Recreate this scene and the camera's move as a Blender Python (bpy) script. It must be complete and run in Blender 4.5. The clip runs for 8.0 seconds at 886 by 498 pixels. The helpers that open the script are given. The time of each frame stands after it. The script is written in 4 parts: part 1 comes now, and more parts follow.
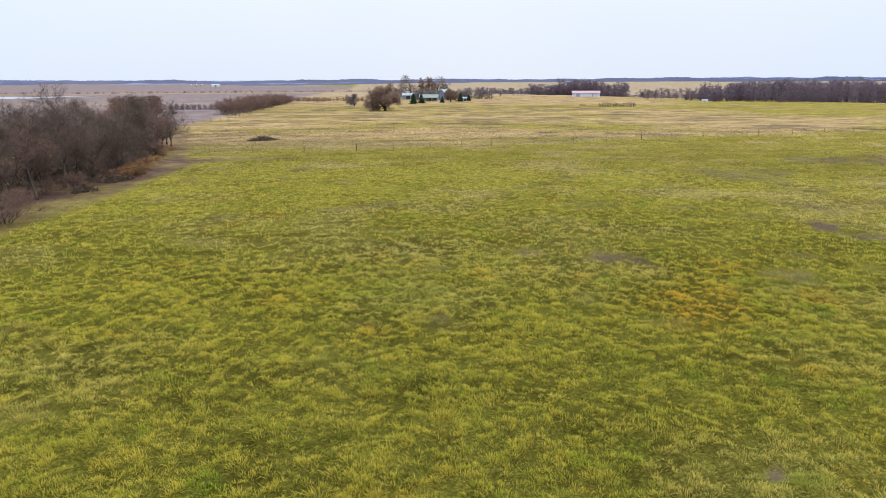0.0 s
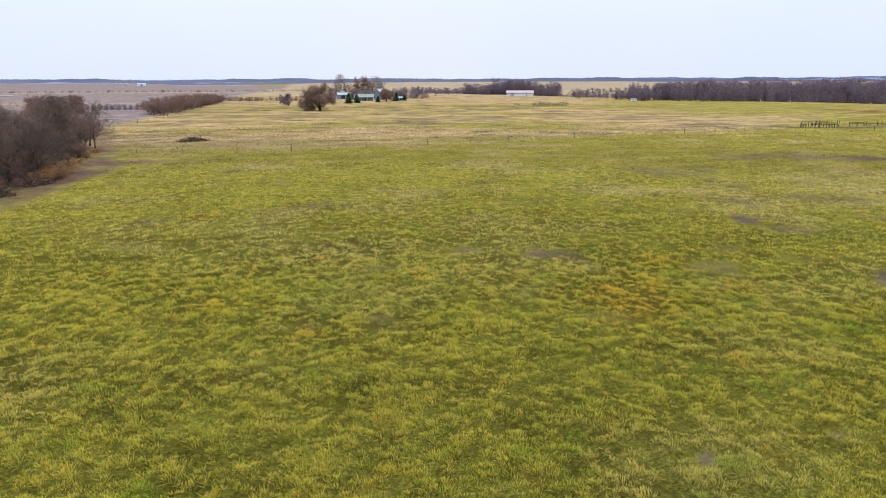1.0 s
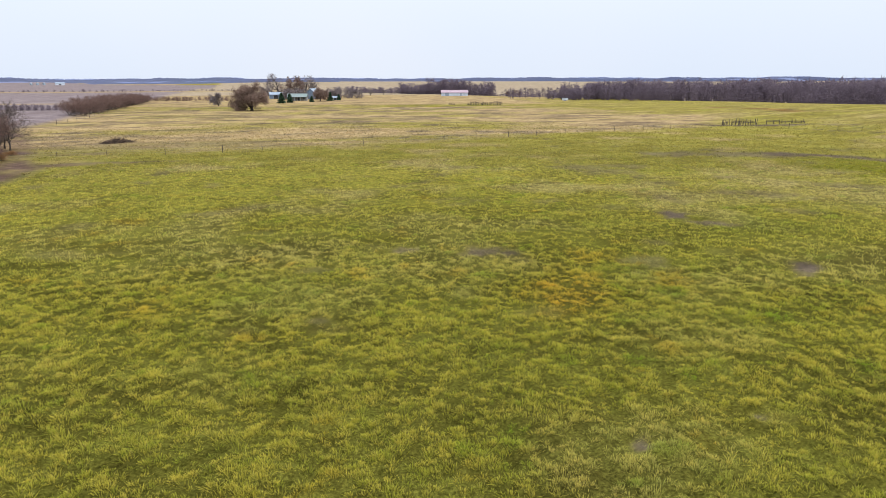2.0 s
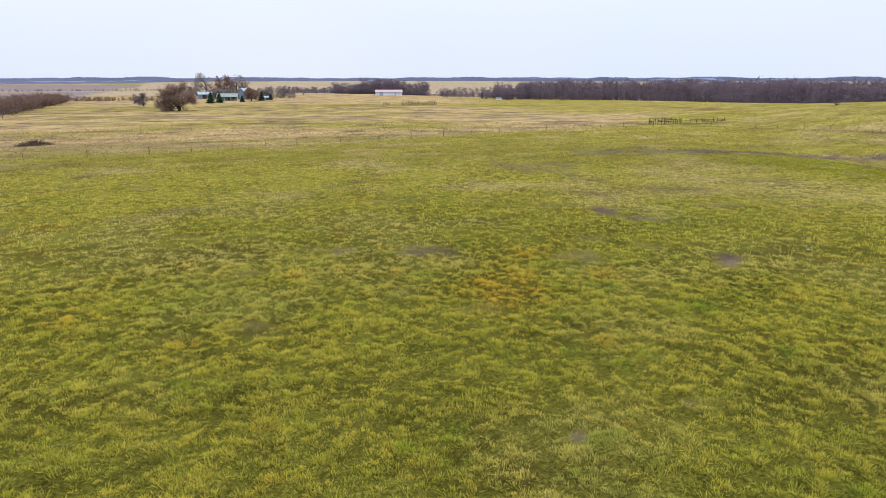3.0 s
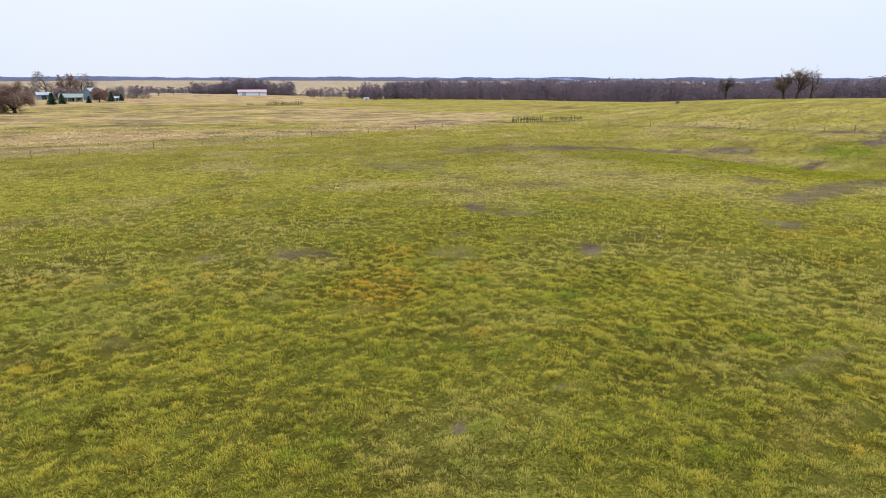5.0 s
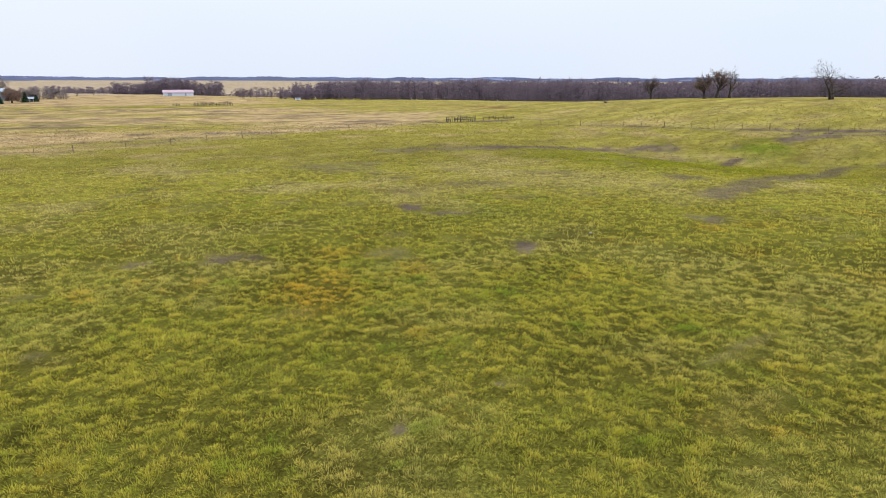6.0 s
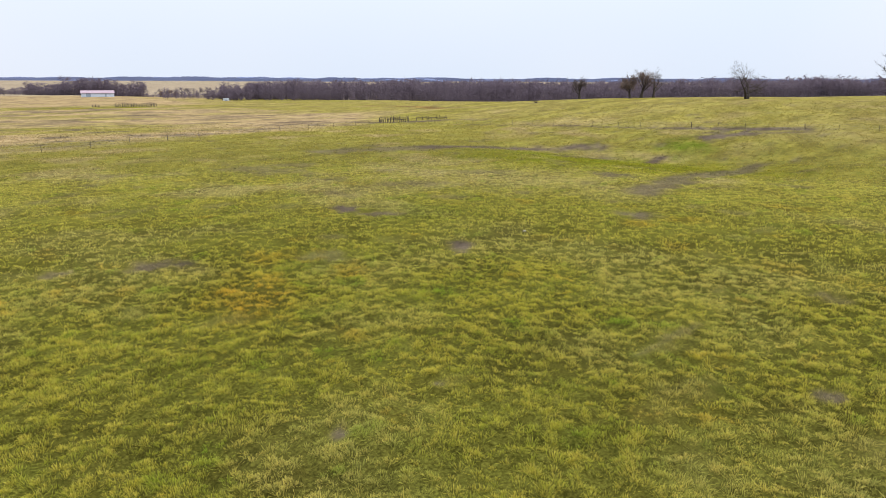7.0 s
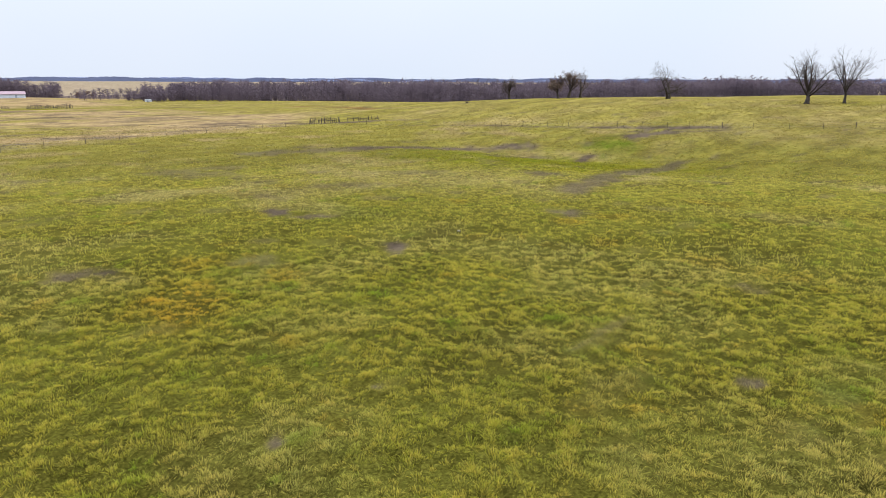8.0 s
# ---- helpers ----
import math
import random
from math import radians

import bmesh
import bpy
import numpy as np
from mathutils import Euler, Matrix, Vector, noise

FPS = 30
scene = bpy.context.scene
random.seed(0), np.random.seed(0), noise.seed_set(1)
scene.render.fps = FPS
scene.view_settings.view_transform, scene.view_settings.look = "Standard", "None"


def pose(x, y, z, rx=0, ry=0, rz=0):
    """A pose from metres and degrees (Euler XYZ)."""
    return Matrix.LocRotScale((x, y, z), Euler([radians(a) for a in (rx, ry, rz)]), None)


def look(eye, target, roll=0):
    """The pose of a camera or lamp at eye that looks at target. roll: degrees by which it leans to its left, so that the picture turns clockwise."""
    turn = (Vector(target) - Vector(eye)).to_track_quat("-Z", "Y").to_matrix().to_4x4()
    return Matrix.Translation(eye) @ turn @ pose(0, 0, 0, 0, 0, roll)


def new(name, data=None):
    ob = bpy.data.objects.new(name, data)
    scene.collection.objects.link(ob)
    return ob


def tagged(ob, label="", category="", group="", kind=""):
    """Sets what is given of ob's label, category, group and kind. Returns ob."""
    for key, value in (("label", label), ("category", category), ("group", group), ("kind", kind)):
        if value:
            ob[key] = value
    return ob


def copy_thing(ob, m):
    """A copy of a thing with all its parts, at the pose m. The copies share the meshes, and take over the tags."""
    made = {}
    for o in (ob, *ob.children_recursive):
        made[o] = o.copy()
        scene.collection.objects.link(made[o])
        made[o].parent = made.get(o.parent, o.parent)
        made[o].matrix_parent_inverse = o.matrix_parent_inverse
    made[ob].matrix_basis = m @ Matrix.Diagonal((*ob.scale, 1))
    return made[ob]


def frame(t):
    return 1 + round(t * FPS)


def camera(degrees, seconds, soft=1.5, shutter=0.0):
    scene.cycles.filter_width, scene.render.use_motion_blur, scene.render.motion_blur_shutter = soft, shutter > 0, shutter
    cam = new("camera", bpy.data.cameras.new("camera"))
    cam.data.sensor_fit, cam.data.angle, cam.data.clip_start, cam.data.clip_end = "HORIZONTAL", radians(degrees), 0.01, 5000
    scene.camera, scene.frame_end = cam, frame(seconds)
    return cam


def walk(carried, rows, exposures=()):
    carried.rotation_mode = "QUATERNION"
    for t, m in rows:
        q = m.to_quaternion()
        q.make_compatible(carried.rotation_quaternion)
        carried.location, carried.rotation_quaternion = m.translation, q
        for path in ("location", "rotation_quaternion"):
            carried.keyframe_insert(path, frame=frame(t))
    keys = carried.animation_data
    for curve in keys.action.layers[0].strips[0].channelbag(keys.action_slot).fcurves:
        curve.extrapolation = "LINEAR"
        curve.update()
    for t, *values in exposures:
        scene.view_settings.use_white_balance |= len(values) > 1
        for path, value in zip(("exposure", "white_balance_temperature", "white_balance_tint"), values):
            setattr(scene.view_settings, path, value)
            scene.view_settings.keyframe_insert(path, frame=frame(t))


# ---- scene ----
cam = camera(66.96, 8.0, soft=0.9)

# seconds, eye, yaw, pitch, roll: a slow turn to the right on the spot, 12 m up
PATH = [
    (0.0, 0.000, 0.000, 12.000, 0.000, -14.014, -0.266),
    (0.5, 0.002, -0.039, 12.003, -2.681, -14.044, -0.215),
    (1.0, 0.003, -0.074, 12.003, -5.382, -14.069, -0.166),
    (1.5, 0.004, -0.105, 12.001, -8.098, -14.092, -0.122),
    (2.0, 0.005, -0.131, 11.998, -10.826, -14.110, -0.080),
    (2.5, 0.006, -0.154, 11.993, -13.562, -14.125, -0.042),
    (3.0, 0.008, -0.172, 11.988, -16.305, -14.137, -0.007),
    (3.5, 0.011, -0.187, 11.982, -19.053, -14.145, 0.024),
    (4.0, 0.015, -0.197, 11.977, -21.806, -14.149, 0.052),
    (4.5, 0.020, -0.204, 11.973, -24.564, -14.150, 0.077),
    (5.0, 0.028, -0.207, 11.970, -27.329, -14.147, 0.098),
    (5.5, 0.037, -0.207, 11.970, -30.102, -14.141, 0.116),
    (6.0, 0.049, -0.203, 11.972, -32.887, -14.131, 0.131),
    (6.5, 0.063, -0.195, 11.976, -35.687, -14.118, 0.142),
    (7.0, 0.080, -0.184, 11.985, -38.506, -14.101, 0.150),
    (7.5, 0.101, -0.170, 11.997, -41.351, -14.080, 0.155),
    (8.0, 0.125, -0.152, 12.014, -44.226, -14.056, 0.156),
]


def aim(x, y, z, yaw, pitch, roll):
    a, b = radians(yaw), radians(pitch)
    target = (x - math.sin(a) * math.cos(b), y + math.cos(a) * math.cos(b), z + math.sin(b))
    return look((x, y, z), target, roll)


walk(cam, [(t, aim(*rest)) for t, *rest in PATH])
scene.view_settings.exposure = 0.0

# ---- world and sun: bright thin overcast ----
SUN_AZ, SUN_EL = radians(125), radians(34)
world = bpy.data.worlds.new("overcast_sky")
scene.world = world
world.use_nodes = True
wn, wl = world.node_tree.nodes, world.node_tree.links
wn.clear()
w_out = wn.new("ShaderNodeOutputWorld")
w_bg = wn.new("ShaderNodeBackground")
w_sky = wn.new("ShaderNodeTexSky")
w_sky.sky_type, w_sky.sun_disc = "NISHITA", False
w_sky.sun_elevation, w_sky.sun_rotation = SUN_EL, SUN_AZ
w_sky.dust_density, w_sky.air_density = 2.0, 1.0
w_scale = wn.new("ShaderNodeVectorMath")
w_scale.operation = "SCALE"
w_scale.inputs["Scale"].default_value = 0.1
w_geo = wn.new("ShaderNodeTexCoord")
w_sep = wn.new("ShaderNodeSeparateXYZ")
w_up = wn.new("ShaderNodeMath")
w_up.operation, w_up.use_clamp = "MULTIPLY_ADD", False
w_up.inputs[1].default_value, w_up.inputs[2].default_value = 4.9, 1.04
w_pos = wn.new("ShaderNodeMath")
w_pos.operation = "MAXIMUM"
w_pos.inputs[1].default_value = 0.0
w_noise = wn.new("ShaderNodeTexNoise")
w_noise.inputs["Scale"].default_value, w_noise.inputs["Detail"].default_value = 1.6, 2.0
w_ramp = wn.new("ShaderNodeValToRGB")
w_ramp.color_ramp.elements[0].position, w_ramp.color_ramp.elements[1].position = 0.3, 0.7
w_ramp.color_ramp.elements[0].color = (0.74, 0.84, 1.00, 1)
w_ramp.color_ramp.elements[1].color = (0.85, 0.895, 1.00, 1)
w_cloud = wn.new("ShaderNodeVectorMath")
w_cloud.operation = "SCALE"
w_mix = wn.new("ShaderNodeMix")
w_mix.data_type = "RGBA"
w_mix.inputs["Factor"].default_value = 0.94
wl.new(w_sky.outputs[0], w_scale.inputs[0])
wl.new(w_geo.outputs["Generated"], w_sep.inputs[0])
wl.new(w_geo.outputs["Generated"], w_noise.inputs["Vector"])
wl.new(w_sep.outputs["Z"], w_pos.inputs[0])
w_sq = wn.new("ShaderNodeMath")
w_sq.operation = "POWER"
w_sq.inputs[1].default_value = 2.0
wl.new(w_pos.outputs[0], w_sq.inputs[0])
wl.new(w_sq.outputs[0], w_up.inputs[0])
wl.new(w_noise.outputs["Fac"], w_ramp.inputs[0])
wl.new(w_ramp.outputs[0], w_cloud.inputs[0])
wl.new(w_up.outputs[0], w_cloud.inputs["Scale"])
wl.new(w_scale.outputs[0], w_mix.inputs["A"])
wl.new(w_cloud.outputs[0], w_mix.inputs["B"])
wl.new(w_mix.outputs["Result"], w_bg.inputs["Color"])
w_bg.inputs["Strength"].default_value = 1.0
wl.new(w_bg.outputs[0], w_out.inputs["Surface"])

sun = new("sun", bpy.data.lights.new("sun", "SUN"))
sun.data.energy, sun.data.angle, sun.data.color = 2.2, radians(10), (1.0, 0.94, 0.86)
sun.matrix_world = look((math.sin(SUN_AZ) * 300, math.cos(SUN_AZ) * 300, math.tan(SUN_EL) * 300), (0, 0, 0))

# ---- plan: heights and what covers the ground, by place ----


def sstep(a, b, v):
    t = np.clip((v - a) / (b - a), 0, 1)
    return t * t * (3 - 2 * t)


def lattice(i, j, seed):
    h = (i.astype(np.int64) * 374761393 + j.astype(np.int64) * 668265263 + seed * 974711) & 0x7FFFFFFF
    h = ((h ^ (h >> 13)) * 1274126177) & 0x7FFFFFFF
    return ((h ^ (h >> 16)) & 0xFFFF) / 65535.0


def vnoise(x, y, seed=0):
    i, j = np.floor(x), np.floor(y)
    u, v = sstep(0, 1, x - i), sstep(0, 1, y - j)
    a = lattice(i, j, seed) * (1 - u) + lattice(i + 1, j, seed) * u
    b = lattice(i, j + 1, seed) * (1 - u) + lattice(i + 1, j + 1, seed) * u
    return a * (1 - v) + b * v


def fbm(x, y, seed=0, octaves=4):
    total, gain = 0.0, 0.5
    for k in range(octaves):
        total = total + gain * vnoise(x * 2**k, y * 2**k, seed + k)
        gain *= 0.5
    return total / (1 - 0.5**octaves)


def mound(x, y):
    """0 in the hollows between the tussocks to 1 on top of them."""
    return sstep(0.22, 0.68, fbm(x / 0.62, y / 0.62, 9, 2))


def height(x, y):
    """The lie of the land: a low ridge to the east with a drain in front of it, a valley with woods behind, rising far fields."""
    x, y = np.asarray(x, float), np.asarray(y, float)
    r = np.hypot(x, y)
    brow = 7.6 - 7.5 * sstep(80, 315, y)
    z = brow * sstep(100, 190, x) * (1 - 0.16 * sstep(195, 290, x)) * sstep(-420, -120, y)
    z = z - (z + 7.0) * sstep(400, 560, x + 0.5 * y) * (1 - sstep(800, 1300, x + 0.5 * y))
    z = z - 1.9 * np.exp(-(((x - 101) / 17) ** 2 + ((y - 60) / 26) ** 2))
    z = z - 0.9 * np.exp(-((x - 112 + 0.5 * (y - 60)) / 9) ** 2) * sstep(25, 50, y) * (1 - sstep(85, 115, y))
    z = z + 8.0 * sstep(1200, 3000, r)
    swell = (fbm(x / 38, y / 38, 3, 2) - 0.5) * 0.8 * sstep(25, 90, r)
    hump = 0.17 * mound(x, y) * (1 - 0.6 * sstep(40, 70, r)) * (1 - sstep(90, 130, r)) * sstep(6, 14, r)
    return z + swell + hump


def spot(x, y, az, d, across, along, soft=0.5, seed=1):
    """A ragged patch of ground at that bearing and distance from the origin."""
    a, whole = radians(az), x
    near = np.hypot(x - d * math.sin(a), y - d * math.cos(a)) < 3.2 * max(across, along)
    out = np.zeros(whole.shape)
    x, y = x[near], y[near]
    u = (x - d * math.sin(a)) * math.cos(a) - (y - d * math.cos(a)) * math.sin(a)
    v = (x - d * math.sin(a)) * math.sin(a) + (y - d * math.cos(a)) * math.cos(a)
    q = np.sqrt((u / across) ** 2 + (v / along) ** 2) + (fbm(x / 1.1, y / 1.1, seed, 3) - 0.5) * 1.6
    out[near] = 1 - sstep(1 - soft, 1 + soft, q)
    return out


def strip(x, y, x0, y0, x1, y1, wide, seed=2):
    dx, dy = x1 - x0, y1 - y0
    n = math.hypot(dx, dy)
    out = np.zeros(x.shape)
    near = np.hypot(x - (x0 + x1) / 2, y - (y0 + y1) / 2) < n * 0.6 + 4 * wide
    x, y = x[near], y[near]
    f = ((x - x0) * dx + (y - y0) * dy) / n**2
    off = np.abs((x - x0) * dy - (y - y0) * dx) / n / wide + (fbm(x / 2.5, y / 2.5, seed, 4) - 0.45) * 1.7
    out[near] = (1 - sstep(0.4, 1.3, off)) * sstep(-0.06, 0.06, f) * (1 - sstep(0.94, 1.06, f))
    return out


def north_fence(x):
    return 127 + 0.34 * x


def field_edge(y):
    """The line of the shrubs between the pasture and the ploughed land."""
    return -72 - 0.1 * (y - 170)


def verge_line(y):
    """The edge of the fallen leaves under the hedgerow."""
    return np.where(y < 101, -36.2 - 0.03 * (y - 60), -37.4 - 0.4 * (y - 101))


def cover(x, y):
    """How dry, bare, rust-coloured, ploughed and straw-covered the ground is, and how much shade is painted between the
    tussocks.
    """
    x, y = np.asarray(x, float), np.asarray(y, float)
    r = np.hypot(x, y)
    wob = (fbm(x / 14, y / 14, 21, 3) - 0.5) * 10
    beyond = sstep(-3, 9 + 26 * sstep(10, -40, x), y - north_fence(x) + wob * 0.8) * (1 - sstep(95, 155, x + wob + 0.25 * (y - 200)))
    pale = sstep(345, 400, r + wob) * (1 - sstep(0.30, 0.42, x / np.maximum(y, 1))) * sstep(0, 1, y) * sstep(-8, 8, x - field_edge(y))
    beyond = np.maximum(beyond, pale)
    east = sstep(-3, 3, x - 127 + wob * 0.2)
    mott = fbm(x / 9, y / 9, 31, 4)
    streak = fbm(x / 45 + 3, y / 12, 41, 4)
    dry = 0.07 + 0.05 * sstep(35, 60, r) + (0.22 + 0.2 * sstep(45, 90, r)) * sstep(0.5, 0.78, mott) + 0.14 * sstep(40, 130, r)
    tan = 0.62 + 1.7 * (streak - 0.42) + 0.25 * sstep(0.5, 0.7, mott)
    tan = tan - 0.16 * np.exp(-(((r - 335) / 42) ** 2)) + 0.45 * sstep(350, 410, r)
    dry = dry * (1 - beyond) + tan * beyond
    dry = dry * (1 - 0.5 * east) + (0.08 + 0.45 * streak) * 0.7 * east
    dry = dry - 0.35 * spot(x, y, 54, 112, 20, 11, 0.8)
    for az, d, a, b, much in ((-5, 48, 6.5, 5, 0.30), (31, 76, 9, 8, 0.28), (44, 84, 15, 9, 0.42), (53, 74, 5, 4, 0.3), (31, 41, 3, 3, 0.2), (66, 47, 6, 4, 0.2)):
        dry = np.maximum(dry, dry * 0.5 + much * spot(x, y, az, d, a, b, 0.9, 12))
    bare = (0.3 + 0.25 * sstep(50, 90, r)) * sstep(0.66, 0.80, fbm(x / 4, y / 3.2, 51, 4)) * sstep(14, 30, r)
    bare = np.maximum(bare, 0.55 * beyond * sstep(0.55, 0.70, fbm(x / 13, y / 7, 61, 4)))
    bare = np.maximum(bare, 0.8 * beyond * sstep(0.60, 0.72, fbm(x / 8, y / 4, 65, 4)) * (1 - sstep(330, 400, r)))
    # worn spots: bearing, distance, half width across and along, how bare
    for az, d, a, b, much in ((30.2, 63.5, 1.5, 1.8, 1.0), (33.2, 60.7, 1.8, 1.2, 0.9), (40.1, 48, 1.0, 1.7, 1.0), (55.3, 63, 1.8, 1.8, 0.9), (15.0, 46.4, 1.5, 1.3, 0.9),
                              (13.5, 45.8, 0.9, 0.6, 0.6), (7.5, 47, 1.2, 1.0, 0.8), (-0.2, 42.2, 1.3, 0.7, 0.5), (-0.2, 32.5, 0.5, 0.5, 0.6), (28.4, 45.6, 1.6, 1.4, 0.6),
                              (38.3, 25, 0.4, 0.4, 0.8), (29.4, 21.2, 0.35, 0.45, 0.9), (70.2, 42.2, 0.9, 0.9, 0.8), (71.2, 28.3, 0.5, 0.6, 0.9), (52.7, 92.5, 3.0, 2.6, 0.8), (25.6, 66, 1.6, 1.6, 0.4),
                              (29.0, 51.7, 1.0, 1.0, 0.5), (24.5, 93, 4.0, 3.0, 0.6), (29.2, 84, 2.0, 2.0, 0.5), (12.2, 95, 2.5, 1.6, 0.6), (22.2, 97, 4.0, 3.0, 0.6),
                              (25.9, 100, 4.0, 2.5, 0.6), (27.0, 206, 7, 6, 0.7), (36, 79, 5, 2.5, 0.5), (42, 90, 5, 2.0, 0.5), (39, 70, 2.2, 1.2, 0.5), (51.7, 138, 2.0, 3.0, 0.9)):
        bare = np.maximum(bare, much * spot(x, y, az, d, a, b))
    # worn strips: ends, half width, how bare; the three from (54, 106) to (108, 87) paint the dip's dark shade
    for x0, y0, x1, y1, wide, much in ((61, 43, 82, 50, 2.6, 0.8), (24.0, 16.2, 30.5, 16.7, 0.3, 0.5), (80, 49.5, 113, 55, 3.0, 0.8), (54, 106, 74, 97, 4.5, 0.75), (72, 97, 92, 95, 5.0, 0.95), (91, 95, 108, 87, 3.0, 0.95),
                                       (88, 79, 104, 78, 2.4, 0.6), (103, 71, 110, 72, 1.8, 0.95), (122, 72, 132, 67, 3.4, 1.0), (104, 166, 124, 150, 2.2, 0.95), (124, 150, 128, 140, 1.5, 0.7),
                                       (174, 279, 150, 190, 4.0, 0.6), (114, 314, 142, 299, 4.0, 0.7), (114, 145, 125, 114, 0.9, 0.7), (125, 114, 130, 90, 1.1, 0.85), (130, 90, 133, 77, 2.2, 1.0),
                                       (133, 77, 138, 58, 2.6, 1.0), (128, 76, 135, 56, 1.0, 0.8), (138, 58, 147, 32, 0.7, 0.5), (-40, 106, -20, 109.5, 0.9, 0.8), (-16, 121, 41, 140, 0.5, 0.35)):
        bare = np.maximum(bare, much * strip(x, y, x0, y0, x1, y1, wide, 7))
    speck = 0.6 + 0.4 * sstep(0.38, 0.6, fbm(x / 0.9, y / 0.9, 73, 3))
    rust = 0.9 * spot(x, y, 22.2, 37.6, 2.0, 4.2, 0.8) * speck
    for az, d, a, b, much in ((30.9, 41.2, 1.3, 1.6, 0.8), (55.2, 59, 1.3, 1.3, 0.8), (58.8, 62, 1.6, 1.3, 0.6), (34.6, 22.2, 0.4, 0.5, 0.8), (19.7, 38.4, 1.0, 1.0, 0.6), (24, 46, 1.5, 2.0, 0.5),
                              (66, 48, 2.2, 1.3, 0.5), (72, 46, 2.6, 1.2, 0.4), (-15, 37, 1.2, 1.6, 0.5), (62, 24, 0.4, 0.5, 0.7)):
        rust = np.maximum(rust, much * spot(x, y, az, d, a, b, 0.9) * speck)
    rust = np.maximum(rust, 0.4 * sstep(0.70, 0.85, fbm(x / 2.2, y / 2.2, 71, 3)) * (1 - sstep(60, 105, r)))
    rust = np.maximum(rust, 0.8 * strip(x, y, 174, 279, 150, 190, 3.0, 9))
    blot = 0.3 + 0.7 * sstep(0.4, 0.62, fbm(x / 3.5, y / 3.5, 78, 3))
    lush = np.maximum(0.4 * spot(x, y, 50, 117, 15, 13, 0.9, 5), 0.8 * spot(x, y, 58.3, 136, 4, 6, 0.8, 6)) * blot
    for az, d, a, b in ((27.5, 44, 3, 4), (36, 62, 4, 4), (-1, 38, 6, 3.5), (38.5, 38, 2.5, 3), (18, 27, 3, 3), (45, 22, 2, 2)):
        lush = np.maximum(lush, 0.4 * spot(x, y, az, d, a, b, 0.95, 6) * blot)
    for az, d, size in ((39.0, 37, 0.8), (51.2, 21, 0.5), (22.1, 27.4, 0.5), (77.6, 28.9, 0.8), (54.7, 33, 0.6), (28.3, 28.5, 0.5), (-21.6, 19.6, 0.5), (17.5, 21.2, 0.5),
                        (32.9, 27.6, 0.45), (30.6, 39.5, 0.8), (45.3, 32, 0.5)):
        lush = np.maximum(lush, 0.9 * spot(x, y, az, d, size, size * 1.2, 0.8, 4))
    lush = np.maximum(lush, 0.5 * sstep(0.66, 0.82, fbm(x / 1.5, y / 1.5, 77, 3)) * (1 - sstep(100, 130, r)))
    lush = lush * (1 - np.clip(bare, 0, 1))
    verge = sstep(-2.0, 2.0, verge_line(y) - x + wob * 0.35) * sstep(44, 54, y) * (1 - sstep(175, 195, y)) * sstep(-75, -66, x + 0.1 * y)
    verge = np.maximum(verge, 0.6 * strip(x, y, -52, 117, -34, 122, 2.6, 8))
    verge = np.maximum(verge, 0.8 * strip(x, y, -42, 103, -26, 108, 1.6, 8))
    bare = np.maximum(bare, verge * (0.6 + 0.4 * sstep(0.35, 0.55, mott)))
    plough = sstep(-4, 4, field_edge(y) - 1 - x) * sstep(166, 178, y) * (1 - sstep(2150, 2260, y + 0.4 * x))
    straw = sstep(-10, 10, r - 610 - 30 * (streak - 0.5)) * sstep(-12, 12, x - field_edge(y) + 4)
    gap = np.maximum(np.exp(-(((y - 405) / 9) ** 2)), np.exp(-(((y - 890 - 0.2 * x) / 40) ** 2)))
    plough = plough * (1 - 0.9 * gap)
    straw = straw * (1 - 0.75 * np.exp(-(((r - 860) / 60) ** 2)))
    return {"dry": np.clip(dry, 0, 1), "bare": np.clip(bare, 0, 1), "rust": np.clip(rust, 0, 1), "plough": plough, "straw": straw, "lush": np.clip(lush, 0, 1), "litter_or_shade": verge,
            # painted shade of the gaps between tussocks, strongest near, fading outwards
            "gap_shade": (0.92 - 0.42 * sstep(38, 90, r) - 0.40 * sstep(95, 180, r)) * (1 - 0.85 * np.clip(bare, 0, 1)) * (1 - verge)}


def place(az, d, lift=0.0):
    """A point of the ground at that bearing (degrees from +y to the right) and distance from the origin."""
    x, y = d * math.sin(radians(az)), d * math.cos(radians(az))
    return (x, y, float(height(x, y)) + lift)


# ---- materials ----


def base_material(name, rough=0.8, spec=0.3, metal=0.0):
    mat = bpy.data.materials.new(name)
    mat.use_nodes = True
    bsdf = mat.node_tree.nodes["Principled BSDF"]
    bsdf.inputs["Roughness"].default_value = rough
    bsdf.inputs["Specular IOR Level"].default_value = spec
    bsdf.inputs["Metallic"].default_value = metal
    return mat, mat.node_tree.nodes, mat.node_tree.links, bsdf


def blend(n, l, fac, a, b):
    """a mixed to b by fac; colours or sockets."""
    m = n.new("ShaderNodeMix")
    m.data_type = "RGBA"
    for key, value in (("Factor", fac), ("A", a), ("B", b)):
        if isinstance(value, (int, float)):
            m.inputs[key].default_value = value
        elif isinstance(value, tuple):
            m.inputs[key].default_value = (*value, 1)
        else:
            l.new(value, m.inputs[key])
    return m.outputs["Result"]


def curve01(n, l, value, lo, hi):
    m = n.new("ShaderNodeMapRange")
    m.inputs["From Min"].default_value, m.inputs["From Max"].default_value = lo, hi
    l.new(value, m.inputs["Value"])
    return m.outputs["Result"]


